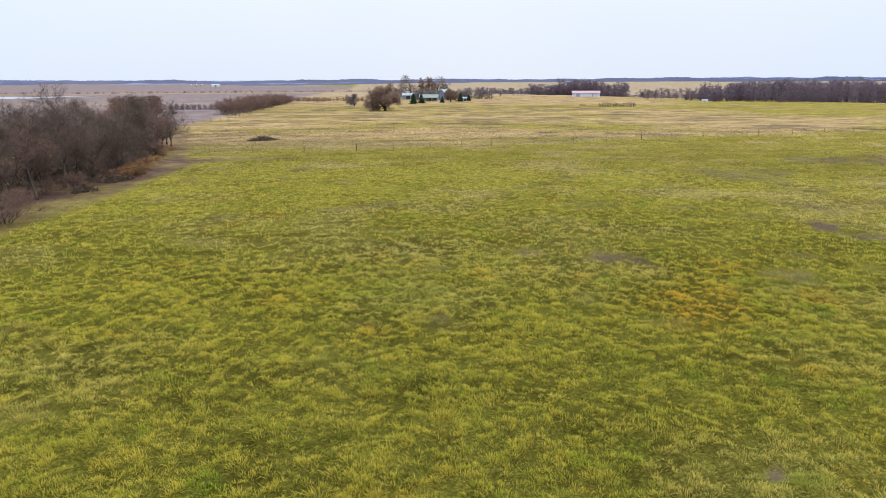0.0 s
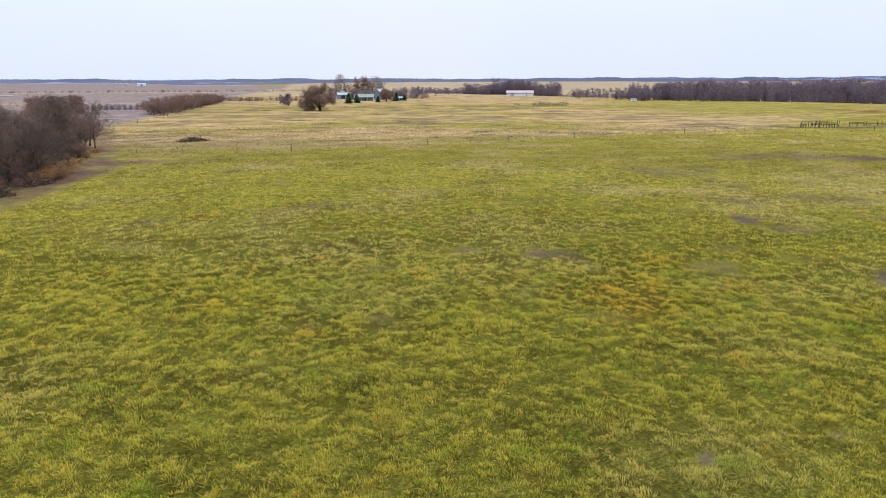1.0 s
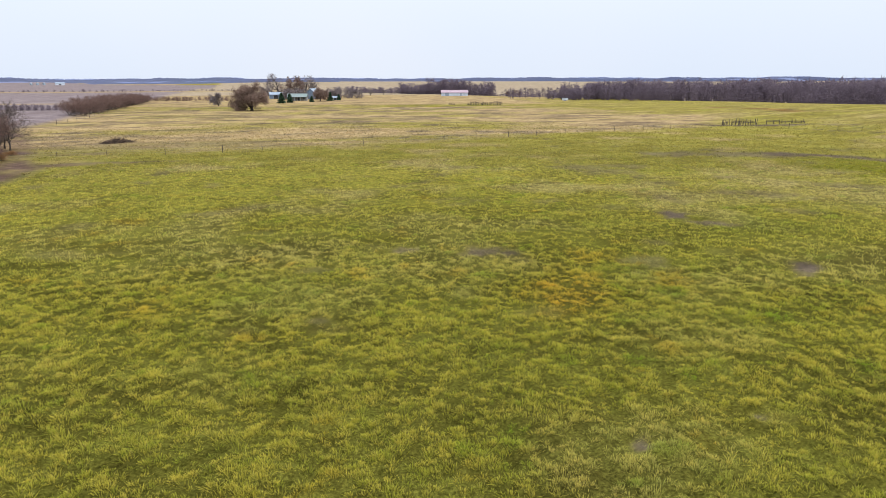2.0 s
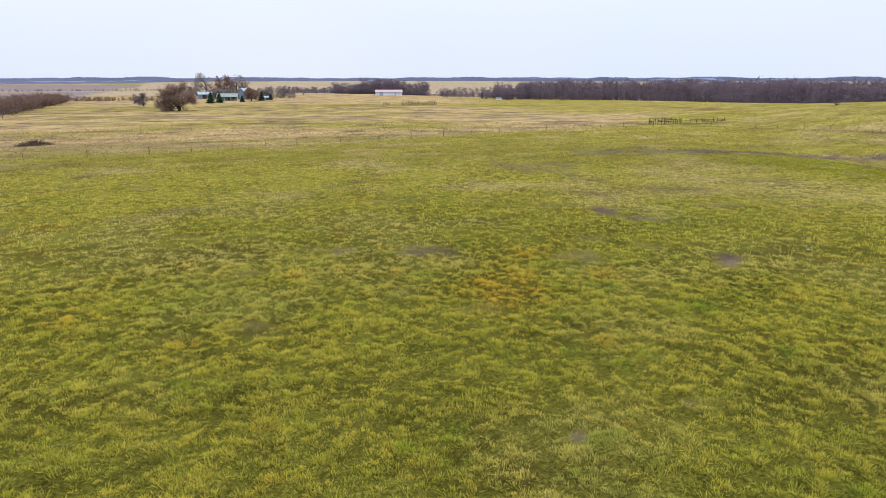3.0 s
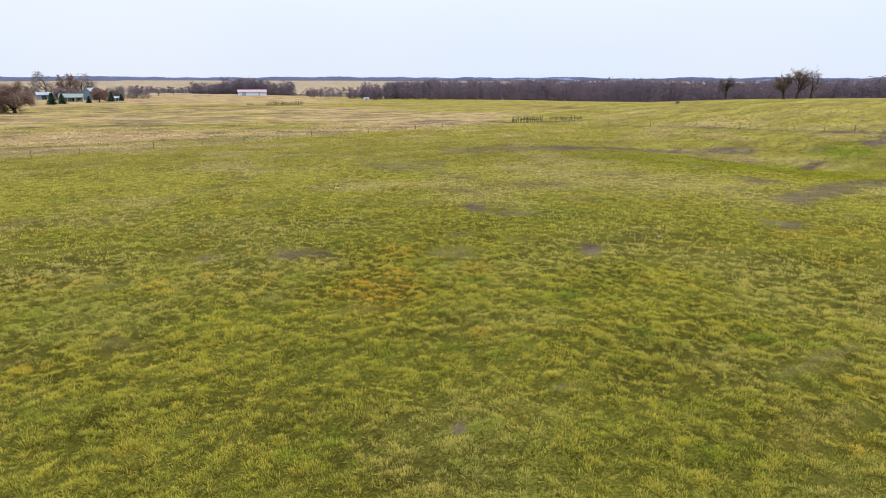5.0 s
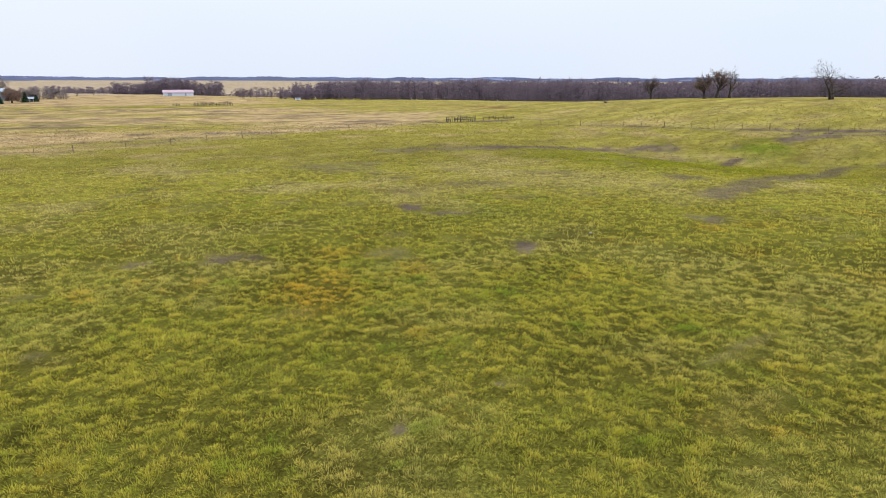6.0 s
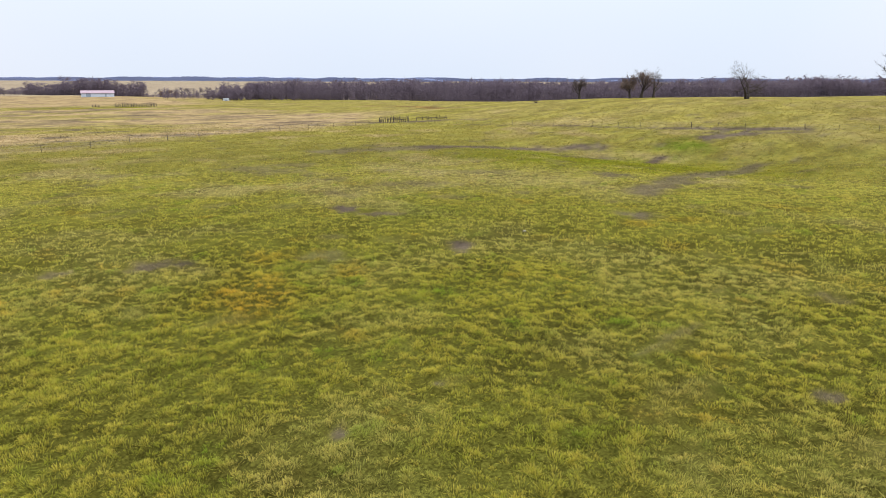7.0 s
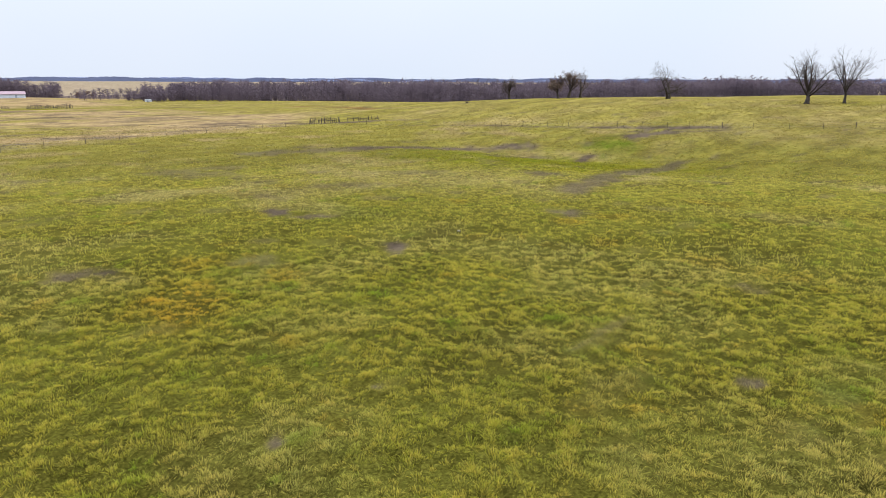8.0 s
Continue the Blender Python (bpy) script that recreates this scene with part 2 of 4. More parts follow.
def grain(n, l, scale, detail=4.0, stretch=(1, 1, 1), rough=0.6):
    geo, mapping, tex = n.new("ShaderNodeNewGeometry"), n.new("ShaderNodeMapping"), n.new("ShaderNodeTexNoise")
    mapping.inputs["Scale"].default_value = stretch
    l.new(geo.outputs["Position"], mapping.inputs["Vector"])
    l.new(mapping.outputs["Vector"], tex.inputs["Vector"])
    tex.inputs["Scale"].default_value, tex.inputs["Detail"].default_value, tex.inputs["Roughness"].default_value = scale, detail, rough
    return tex.outputs["Fac"]


def weight(n, l, name):
    a = n.new("ShaderNodeAttribute")
    a.attribute_name = name
    return a.outputs["Fac"]


def random_of(n, l, island=False):
    node = n.new("ShaderNodeNewGeometry" if island else "ShaderNodeObjectInfo")
    return node.outputs["Random Per Island" if island else "Random"]


def bump(n, l, bsdf, value, strength, distance):
    b = n.new("ShaderNodeBump")
    b.inputs["Strength"].default_value, b.inputs["Distance"].default_value = strength, distance
    l.new(value, b.inputs["Height"])
    l.new(b.outputs["Normal"], bsdf.inputs["Normal"])


GREEN_A, GREEN_B, YELLOW = (0.084, 0.096, 0.005), (0.142, 0.129, 0.008), (0.198, 0.157, 0.018)
# the last of these is the dark between tussocks, shade put into colour
TAN, SOIL, RUST, GAP_SHADE = (0.252, 0.178, 0.088), (0.072, 0.053, 0.039), (0.250, 0.134, 0.014), (0.050, 0.047, 0.008)
LUSH, LITTER = (0.068, 0.106, 0.006), (0.080, 0.052, 0.038)
# field colours with a little distance haze mixed in
PLOUGH, PALE, STRAW = (0.120, 0.092, 0.085), (0.170, 0.139, 0.133), (0.190, 0.146, 0.094)


def sward(n, l, fine, gain=1.0):
    """The colour of the pasture from its cover and a fine variation."""
    big = curve01(n, l, grain(n, l, 0.22, 5.0), 0.36, 0.66)
    ga, gb, ye, ta, ru, so, lu = (tuple(min(0.9, c * gain) for c in colour) for colour in (GREEN_A, GREEN_B, YELLOW, TAN, RUST, SOIL, LUSH))
    green = blend(n, l, big, ga, gb)
    green = blend(n, l, fine, green, ye)
    colour = blend(n, l, weight(n, l, "dry"), green, ta)
    colour = blend(n, l, weight(n, l, "lush"), colour, lu)
    colour = blend(n, l, weight(n, l, "rust"), colour, ru)
    earth = blend(n, l, weight(n, l, "litter_or_shade"), so, tuple(min(0.9, c * gain) for c in LITTER))
    return blend(n, l, weight(n, l, "bare"), colour, earth)


def ground_material():
    mat, n, l, bsdf = base_material("pasture_and_fields", 1.0, 0.0)
    near = curve01(n, l, grain(n, l, 2.4, 6.0), 0.42, 0.78)
    # mottled dark olive that paints the shade in the gaps of the grass
    litter_or_shade = blend(n, l, curve01(n, l, grain(n, l, 9.0, 6.0, (1, 1, 1), 0.75), 0.40, 0.62), tuple(c * 0.35 for c in GAP_SHADE), tuple(c * 1.7 for c in GAP_SHADE))
    colour = blend(n, l, weight(n, l, "gap_shade"), sward(n, l, near), litter_or_shade)
    clod = curve01(n, l, grain(n, l, 0.035, 6.0, (1, 2.4, 1)), 0.35, 0.68)
    earth = blend(n, l, clod, PLOUGH, PALE)
    colour = blend(n, l, weight(n, l, "plough"), colour, earth)
    stub = blend(n, l, curve01(n, l, grain(n, l, 0.012, 5.0, (1, 3.0, 1)), 0.38, 0.64), STRAW, (0.245, 0.195, 0.130))
    colour = blend(n, l, weight(n, l, "straw"), colour, stub)
    worn = blend(n, l, curve01(n, l, grain(n, l, 0.11, 7.0, (1, 1.6, 1), 0.68), 0.60, 0.40), (1.0, 1.0, 1.0), (0.55, 0.52, 0.58))
    dark = blend(n, l, curve01(n, l, grain(n, l, 0.7, 7.0, (1, 1, 1), 0.7), 0.34, 0.60), (0.55, 0.55, 0.55), (1.4, 1.4, 1.38))
    mm = n.new("ShaderNodeMix")
    mm.data_type, mm.blend_type = "RGBA", "MULTIPLY"
    mm.inputs["Factor"].default_value = 0.8
    l.new(colour, mm.inputs["A"])
    l.new(worn, mm.inputs["B"])
    colour = mm.outputs["Result"]
    m = n.new("ShaderNodeMix")
    m.data_type, m.blend_type = "RGBA", "MULTIPLY"
    m.inputs["Factor"].default_value = 0.6
    l.new(colour, m.inputs["A"])
    l.new(dark, m.inputs["B"])
    clump = blend(n, l, curve01(n, l, grain(n, l, 7.0, 6.0, (1, 1, 1), 0.75), 0.36, 0.62), (0.6, 0.6, 0.6), (1.4, 1.38, 1.33))
    mf = n.new("ShaderNodeMix")
    mf.data_type, mf.blend_type = "RGBA", "MULTIPLY"
    mf.inputs["Factor"].default_value = 0.8
    l.new(m.outputs["Result"], mf.inputs["A"])
    l.new(clump, mf.inputs["B"])
    l.new(mf.outputs["Result"], bsdf.inputs["Base Color"])
    bump(n, l, bsdf, grain(n, l, 4.0, 6.0), 0.6, 0.15)
    return mat


def blade_material(name, gain, pale, straw_from):
    mat, n, l, bsdf = base_material(name, 0.8, 0.05)
    tone = n.new("ShaderNodeMath")
    tone.operation, tone.use_clamp = "MULTIPLY_ADD", True
    l.new(random_of(n, l, True), tone.inputs[0])
    tone.inputs[1].default_value = 0.35
    l.new(weight(n, l, "tone"), tone.inputs[2])
    colour = sward(n, l, tone.outputs[0], gain)
    straw = curve01(n, l, random_of(n, l, True), straw_from, 1.0)
    colour = blend(n, l, straw, colour, tuple(c * pale for c in (0.56, 0.45, 0.13)))
    # darker towards the base: the sheath's own colour plus painted tussock shade
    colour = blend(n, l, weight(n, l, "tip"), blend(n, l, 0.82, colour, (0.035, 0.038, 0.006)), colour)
    l.new(colour, bsdf.inputs["Base Color"])
    trans = n.new("ShaderNodeBsdfTranslucent")
    l.new(colour, trans.inputs["Color"])
    mix = n.new("ShaderNodeMixShader")
    mix.inputs[0].default_value = 0.5
    l.new(bsdf.outputs[0], mix.inputs[1])
    l.new(trans.outputs[0], mix.inputs[2])
    l.new(mix.outputs[0], n["Material Output"].inputs["Surface"])
    return mat


def mottled(name, a, b, scale, rough=0.85, spec=0.2, relief=0.0, stretch=(1, 1, 1), vary=0.0, metal=0.0, island=False, thin=0.0):
    """Two tones by a noise in the world, with an optional difference from thing to thing. thin: how much light passes through."""
    mat, n, l, bsdf = base_material(name, rough, spec, metal)
    value = grain(n, l, scale, 6.0, stretch)
    colour = blend(n, l, curve01(n, l, value, 0.32, 0.68), a, b)
    if vary:
        hsv = n.new("ShaderNodeHueSaturation")
        l.new(colour, hsv.inputs["Color"])
        m = n.new("ShaderNodeMapRange")
        m.inputs["To Min"].default_value, m.inputs["To Max"].default_value = 1 - vary, 1 + vary
        l.new(random_of(n, l, island), m.inputs["Value"])
        l.new(m.outputs["Result"], hsv.inputs["Value"])
        colour = hsv.outputs["Color"]
    l.new(colour, bsdf.inputs["Base Color"])
    if thin:
        trans, mix = n.new("ShaderNodeBsdfTranslucent"), n.new("ShaderNodeMixShader")
        l.new(colour, trans.inputs["Color"])
        mix.inputs[0].default_value = thin
        l.new(bsdf.outputs[0], mix.inputs[1])
        l.new(trans.outputs[0], mix.inputs[2])
        l.new(mix.outputs[0], n["Material Output"].inputs["Surface"])
    if relief:
        bump(n, l, bsdf, value, 0.6, relief)
    return mat


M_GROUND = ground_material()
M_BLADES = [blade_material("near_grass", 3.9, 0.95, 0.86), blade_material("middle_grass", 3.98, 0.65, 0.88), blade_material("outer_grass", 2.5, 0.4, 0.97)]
M_BARK = mottled("grey_bark", (0.024, 0.019, 0.015), (0.070, 0.056, 0.046), 3.0, 0.95, 0.1, 0.03, (1, 1, 0.3), 0.12)
M_TWIG = mottled("bare_twigs", (0.054, 0.041, 0.033), (0.098, 0.074, 0.060), 0.5, 0.95, 0.0, 0, (1, 1, 1), 0.22, island=True, thin=0.45)
M_TWIG_RED = mottled("reddish_twigs", (0.105, 0.063, 0.050), (0.160, 0.103, 0.083), 0.5, 0.95, 0.0, 0, (1, 1, 1), 0.22, island=True, thin=0.45)
# far twigs with haze painted in as paleness; also one truly pale tree
M_TWIG_PALE = mottled("pale_hazed_twigs", (0.125, 0.100, 0.096), (0.190, 0.156, 0.148), 0.2, 0.95, 0.0, 0, (1, 1, 1), 0.2, island=True, thin=0.45)
M_LEAF = mottled("withered_leaves", (0.150, 0.100, 0.075), (0.215, 0.148, 0.112), 0.6, 0.9, 0.1, 0, (1, 1, 1), 0.3, island=True, thin=0.4)
M_NEEDLE = mottled("conifer_needles", (0.012, 0.030, 0.014), (0.030, 0.058, 0.026), 1.2, 0.85, 0.2, 0, (1, 1, 1), 0.3, island=True)
M_WOOD = mottled("woodland_twigs", (0.092, 0.070, 0.086), (0.168, 0.130, 0.146), 0.09, 0.95, 0.0, 0, (1, 1, 0.15), 0.10, island=True, thin=0.5)
# aerial haze put into the base colour, turning bare woods blue
M_FAR = mottled("hazed_distant_woodland", (0.185, 0.212, 0.330), (0.225, 0.255, 0.380), 0.003, 0.95, 0.0, 0, (1, 1, 1), 0.05, island=True, thin=0.5)
M_POST = mottled("weathered_posts", (0.034, 0.026, 0.021), (0.085, 0.068, 0.056), 4.0, 0.95, 0.1, 0.01, (1, 1, 0.2), 0.25)
M_WIRE = mottled("dull_wire", (0.16, 0.14, 0.12), (0.26, 0.23, 0.20), 2.0, 0.6, 0.4, metal=0.6)
M_BRUSH = mottled("dead_brush", (0.030, 0.021, 0.016), (0.085, 0.058, 0.042), 1.5, 0.95, 0.1, vary=0.35, island=True)
M_STONE = mottled("pale_stone", (0.19, 0.165, 0.12), (0.30, 0.265, 0.20), 5.0, 0.9, 0.2, 0.02)
M_WEED = mottled("dry_weeds", (0.20, 0.105, 0.045), (0.28, 0.165, 0.080), 0.7, 0.95, 0.0, vary=0.3, island=True, thin=0.4)
M_WHITE = mottled("white_metal_siding", (0.34, 0.37, 0.41), (0.44, 0.47, 0.50), 0.8, 0.85, 0.12)
M_ROOF_RED = mottled("faded_red_roof", (0.22, 0.155, 0.17), (0.29, 0.215, 0.23), 0.7, 0.9, 0.1)
M_ROOF_GREEN = mottled("green_metal_roof", (0.11, 0.132, 0.122), (0.155, 0.178, 0.165), 0.7, 0.8, 0.15)
M_ROOF_GREY = mottled("grey_metal_roof", (0.15, 0.18, 0.21), (0.24, 0.27, 0.30), 0.6, 0.75, 0.2)
# siding with the porch's shade put into its colour; the garage shares it
M_TANWALL = mottled("shaded_tan_siding", (0.14, 0.13, 0.12), (0.22, 0.21, 0.19), 0.9, 0.75, 0.2)
M_BLUE = mottled("blue_grey_siding", (0.11, 0.15, 0.20), (0.17, 0.21, 0.26), 0.9, 0.7, 0.3)
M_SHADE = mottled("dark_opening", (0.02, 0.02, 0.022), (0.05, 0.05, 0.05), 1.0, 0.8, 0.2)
M_RUBBER = mottled("black_rubber", (0.015, 0.015, 0.015), (0.03, 0.03, 0.03), 3.0, 0.8, 0.3)
M_GLASS, _n, _l, _b = base_material("window_glass", 0.08, 0.5)
_b.inputs["Base Color"].default_value = (0.04, 0.05, 0.06, 1)
M_WATER, _n, _l, _b = base_material("pond_water", 0.08, 0.5)
_b.inputs["Base Color"].default_value = (0.10, 0.11, 0.11, 1)
bump(_n, _l, _b, grain(_n, _l, 0.6, 4.0), 0.15, 0.05)

# ---- mesh helpers ----


def fast_cross(a, b):
    return np.stack([a[..., 1] * b[..., 2] - a[..., 2] * b[..., 1], a[..., 2] * b[..., 0] - a[..., 0] * b[..., 2], a[..., 0] * b[..., 1] - a[..., 1] * b[..., 0]], -1)


class Soup:
    """Triangles gathered for one mesh."""

    def __init__(self):
        self.v, self.f, self.n = [], [], 0

    def add(self, verts, tris):
        verts, tris = np.asarray(verts, float).reshape(-1, 3), np.asarray(tris, int).reshape(-1, 3)
        self.v.append(verts)
        self.f.append(tris + self.n)
        self.n += len(verts)
        return self

    def arrays(self):
        return np.concatenate(self.v), np.concatenate(self.f)

    def tube(self, points, radii, sides):
        p, r = np.asarray(points, float), np.asarray(radii, float)
        t = np.gradient(p, axis=0)
        t /= np.linalg.norm(t, axis=1, keepdims=True) + 1e-9
        ref = np.where(np.abs(t[:, 2:3]) > 0.9, np.array([[1.0, 0, 0]]), np.array([[0, 0, 1.0]]))
        a = fast_cross(t, ref)
        a /= np.linalg.norm(a, axis=1, keepdims=True) + 1e-9
        b = fast_cross(t, a)
        th = np.arange(sides) * 2 * math.pi / sides
        ring = p[:, None] + r[:, None, None] * (np.cos(th)[None, :, None] * a[:, None] + np.sin(th)[None, :, None] * b[:, None])
        i, j = np.meshgrid(np.arange(len(p) - 1), np.arange(sides), indexing="ij")
        q, k = i * sides + j, i * sides + (j + 1) % sides
        faces = np.stack([np.stack([q, k, k + sides], -1), np.stack([q, k + sides, q + sides], -1)], 2).reshape(-1, 3)
        last = (len(p) - 1) * sides
        caps = [(last, last + m, last + m + 1) for m in range(1, sides - 1)] + [(0, m + 1, m) for m in range(1, sides - 1)]
        return self.add(ring.reshape(-1, 3), np.concatenate([faces, np.array(caps)]))

    def slivers(self, base, way, length, width, rng):
        """Thin tapering twigs or leaves: one triangle each."""
        base, way = np.asarray(base, float), np.asarray(way, float)
        side = np.cross(way, rng.normal(size=way.shape))
        side /= np.linalg.norm(side, axis=1, keepdims=True) + 1e-9
        w = np.asarray(width).reshape(-1, 1) * 0.5 * side
        v = np.stack([base - w, base + w, base + way * np.asarray(length).reshape(-1, 1)], 1)
        return self.add(v, np.arange(3 * len(base)))

    def box(self, x0, x1, y0, y1, z0, z1):
        v = [(x, y, z) for x in (x0, x1) for y in (y0, y1) for z in (z0, z1)]
        q = [(0, 1, 3, 2), (4, 6, 7, 5), (0, 4, 5, 1), (2, 3, 7, 6), (0, 2, 6, 4), (1, 5, 7, 3)]
        return self.add(v, [t for a, b, c, d in q for t in ((a, b, c), (a, c, d))])

    def prism(self, outline, y0, y1):
        """An outline in x and z, drawn out along y."""
        n = len(outline)
        v = [(x, y0, z) for x, z in outline] + [(x, y1, z) for x, z in outline]
        f = [(0, i, i + 1) for i in range(1, n - 1)] + [(n, n + i + 1, n + i) for i in range(1, n - 1)]
        for i in range(n):
            k = (i + 1) % n
            f += [(i, n + i, n + k), (i, n + k, k)]
        return self.add(v, f)

    def mesh(self, name, smooth=False):
        return fast_mesh(name, *self.arrays(), smooth)


def fast_mesh(name, verts, tris, smooth=False):
    me = bpy.data.meshes.new(name)
    me.vertices.add(len(verts))
    me.vertices.foreach_set("co", np.asarray(verts, np.float32).ravel())
    me.loops.add(3 * len(tris))
    me.loops.foreach_set("vertex_index", np.asarray(tris, np.int32).ravel())
    me.polygons.add(len(tris))
    me.polygons.foreach_set("loop_start", np.arange(0, 3 * len(tris), 3, dtype=np.int32))
    me.polygons.foreach_set("use_smooth", np.full(len(tris), smooth))
    me.update(calc_edges=True)
    return me


def solid(soup):
    """The same triangles with every face turned outwards, for closed shapes."""
    me = soup.mesh("tmp")
    bm = bmesh.new()
    bm.from_mesh(me)
    bmesh.ops.recalc_face_normals(bm, faces=bm.faces)
    bm.to_mesh(me)
    bm.free()
    return me


def part(name, data, material, parent=None, label=""):
    """One mesh as one object, under its thing."""
    me = data.mesh(name) if isinstance(data, Soup) else data
    me.name = name
    if not me.materials:
        me.materials.append(material)
    ob = new(name, me)
    if parent is not None:
        ob.parent = parent
    return tagged(ob, label=label)


def thing(name, at, label, category, group="", kind="", turn=0.0, scale=1.0):
    """An Empty at a thing's base, to which its parts are given."""
    ob = new(name)
    ob.empty_display_size = 0.3
    ob.matrix_basis = pose(*at, 0, 0, turn) @ Matrix.Diagonal((scale, scale, scale, 1))
    return tagged(ob, label, category, group, kind)


def add_cover(me, values_by_name):
    for name, values in values_by_name.items():
        me.attributes.new(name, "FLOAT", "POINT").data.foreach_set("value", np.asarray(values, np.float32))


# ---- ground ----


def build_ground():
    rings = np.concatenate([[0.0], np.arange(2, 14, 2.0), np.arange(14, 46, 0.27), np.arange(46, 70, 0.5), np.geomspace(70, 400, 140)[:-1], np.geomspace(400, 4900, 110)])
    th = np.radians(np.concatenate([np.linspace(-46, 90, 400), np.linspace(90, 314, 64)[1:-1]]))
    spokes = len(th)
    x = np.concatenate([[0.0], (rings[1:, None] * np.sin(th)[None]).ravel()])
    y = np.concatenate([[0.0], (rings[1:, None] * np.cos(th)[None]).ravel()])
    i, j = np.meshgrid(np.arange(len(rings) - 2), np.arange(spokes), indexing="ij")
    a, b = 1 + i * spokes + j, 1 + i * spokes + (j + 1) % spokes
    tris = np.stack([np.stack([a, b + spokes, b], -1), np.stack([a, a + spokes, b + spokes], -1)], 2).reshape(-1, 3)
    fan = np.stack([np.zeros(spokes, int), 1 + np.arange(spokes), 1 + (np.arange(spokes) + 1) % spokes], 1)
    me = fast_mesh("ground", np.stack([x, y, height(x, y)], 1), np.concatenate([fan[:, [0, 2, 1]][:, ::-1][:, [0, 2, 1]], tris]), True)
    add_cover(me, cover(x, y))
    bm = bmesh.new()
    bm.from_mesh(me)
    bm.normal_update()
    down = [f for f in bm.faces if f.normal.z < 0]
    bmesh.ops.reverse_faces(bm, faces=down)
    bm.to_mesh(me)
    bm.free()
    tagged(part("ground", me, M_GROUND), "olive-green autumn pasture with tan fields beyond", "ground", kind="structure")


def tufts(name, near, far, per_m2, blades, length, width, round_, seed, label, material, patchy, mix):
    """Grass as domed tussocks of drooping blades, over the part of the pasture in view. round_: a tussock's radius."""
    rng = np.random.default_rng(seed)
    a0, a1 = radians(-40), radians(83)
    r0, r1 = near * 0.9, far * 1.12
    count = int(per_m2 * 0.5 * (a1 - a0) * (r1**2 - r0**2))
    az, d = rng.uniform(a0, a1, count), np.sqrt(rng.uniform(r0**2, r1**2, count))
    x, y = d * np.sin(az), d * np.cos(az)
    c = cover(x, y)
    rank = 1 - patchy + patchy * mound(x, y)
    keep = rng.random(count) > np.clip(c["bare"] * 0.62 + 0.5 * (1 - rank), 0, 0.96)
    keep &= rng.random(count) < sstep(near * 0.9, near * 1.1, d) * (1 - sstep(far * 0.88, far * 1.12, d))
    keep &= ~((rng.random(count) < c["litter_or_shade"] * 0.85))
    x, y, rank = x[keep], y[keep], rank[keep]
    k, n = len(x), blades
    c = {key: np.repeat(values[keep], 3 * n) for key, values in c.items() if key not in ("plough", "straw", "gap_shade")}
    tone = np.clip(rng.normal(0.25, mix, k) + 0.5 * (fbm(x / 1.6, y / 1.6, 91, 3) - 0.45), -0.2, 0.85)
    c["tone"] = np.repeat(tone, 3 * n)
    size = (0.55 + 0.6 * rank) * np.exp(rng.normal(0, 0.22, k))
    reach = round_ * size
    ang, rad = rng.uniform(0, 2 * math.pi, (k, n)), np.sqrt(rng.random((k, n)))
    ox, oy = np.cos(ang) * rad, np.sin(ang) * rad
    bx, by = x[:, None] + ox * reach[:, None] * 0.75, y[:, None] + oy * reach[:, None] * 0.75
    bz = height(bx, by) - 0.02
    droop = np.clip(0.25 + 0.75 * rad + rng.normal(0, 0.22, (k, n)), 0.05, 1.25)
    sway = rng.normal(0, 0.16, (2, k, 1))
    lean_x, lean_y = ox * 0.95 - 0.16 + sway[0] + rng.normal(0, 0.35, (k, n)), oy * 0.95 - 0.12 + sway[1] + rng.normal(0, 0.35, (k, n))
    ln = length * size[:, None] * rng.uniform(0.55, 1.15, (k, n))
    tx, ty = bx + lean_x * np.sin(droop) * ln, by + lean_y * np.sin(droop) * ln
    tz = bz + 0.02 + ln * np.cos(droop) * (1.0 - 0.25 * rad)
    w = width * rng.uniform(0.6, 1.3, (k, n))
    sa = rng.uniform(0, math.pi, (k, n))
    sx, sy = np.cos(sa) * w * 0.5, np.sin(sa) * w * 0.5
    v = np.stack([np.stack([bx - sx, by - sy, bz], -1), np.stack([bx + sx, by + sy, bz], -1), np.stack([tx, ty, tz], -1)], 2).reshape(-1, 3)
    me = fast_mesh(name, v, np.arange(len(v)).reshape(-1, 3))
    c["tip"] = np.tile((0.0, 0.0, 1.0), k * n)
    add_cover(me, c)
    tagged(part(name, me, material), label, "grass", kind="stuff")


# ---- trees ----


def unit(v):
    return v / (np.linalg.norm(v) + 1e-9)


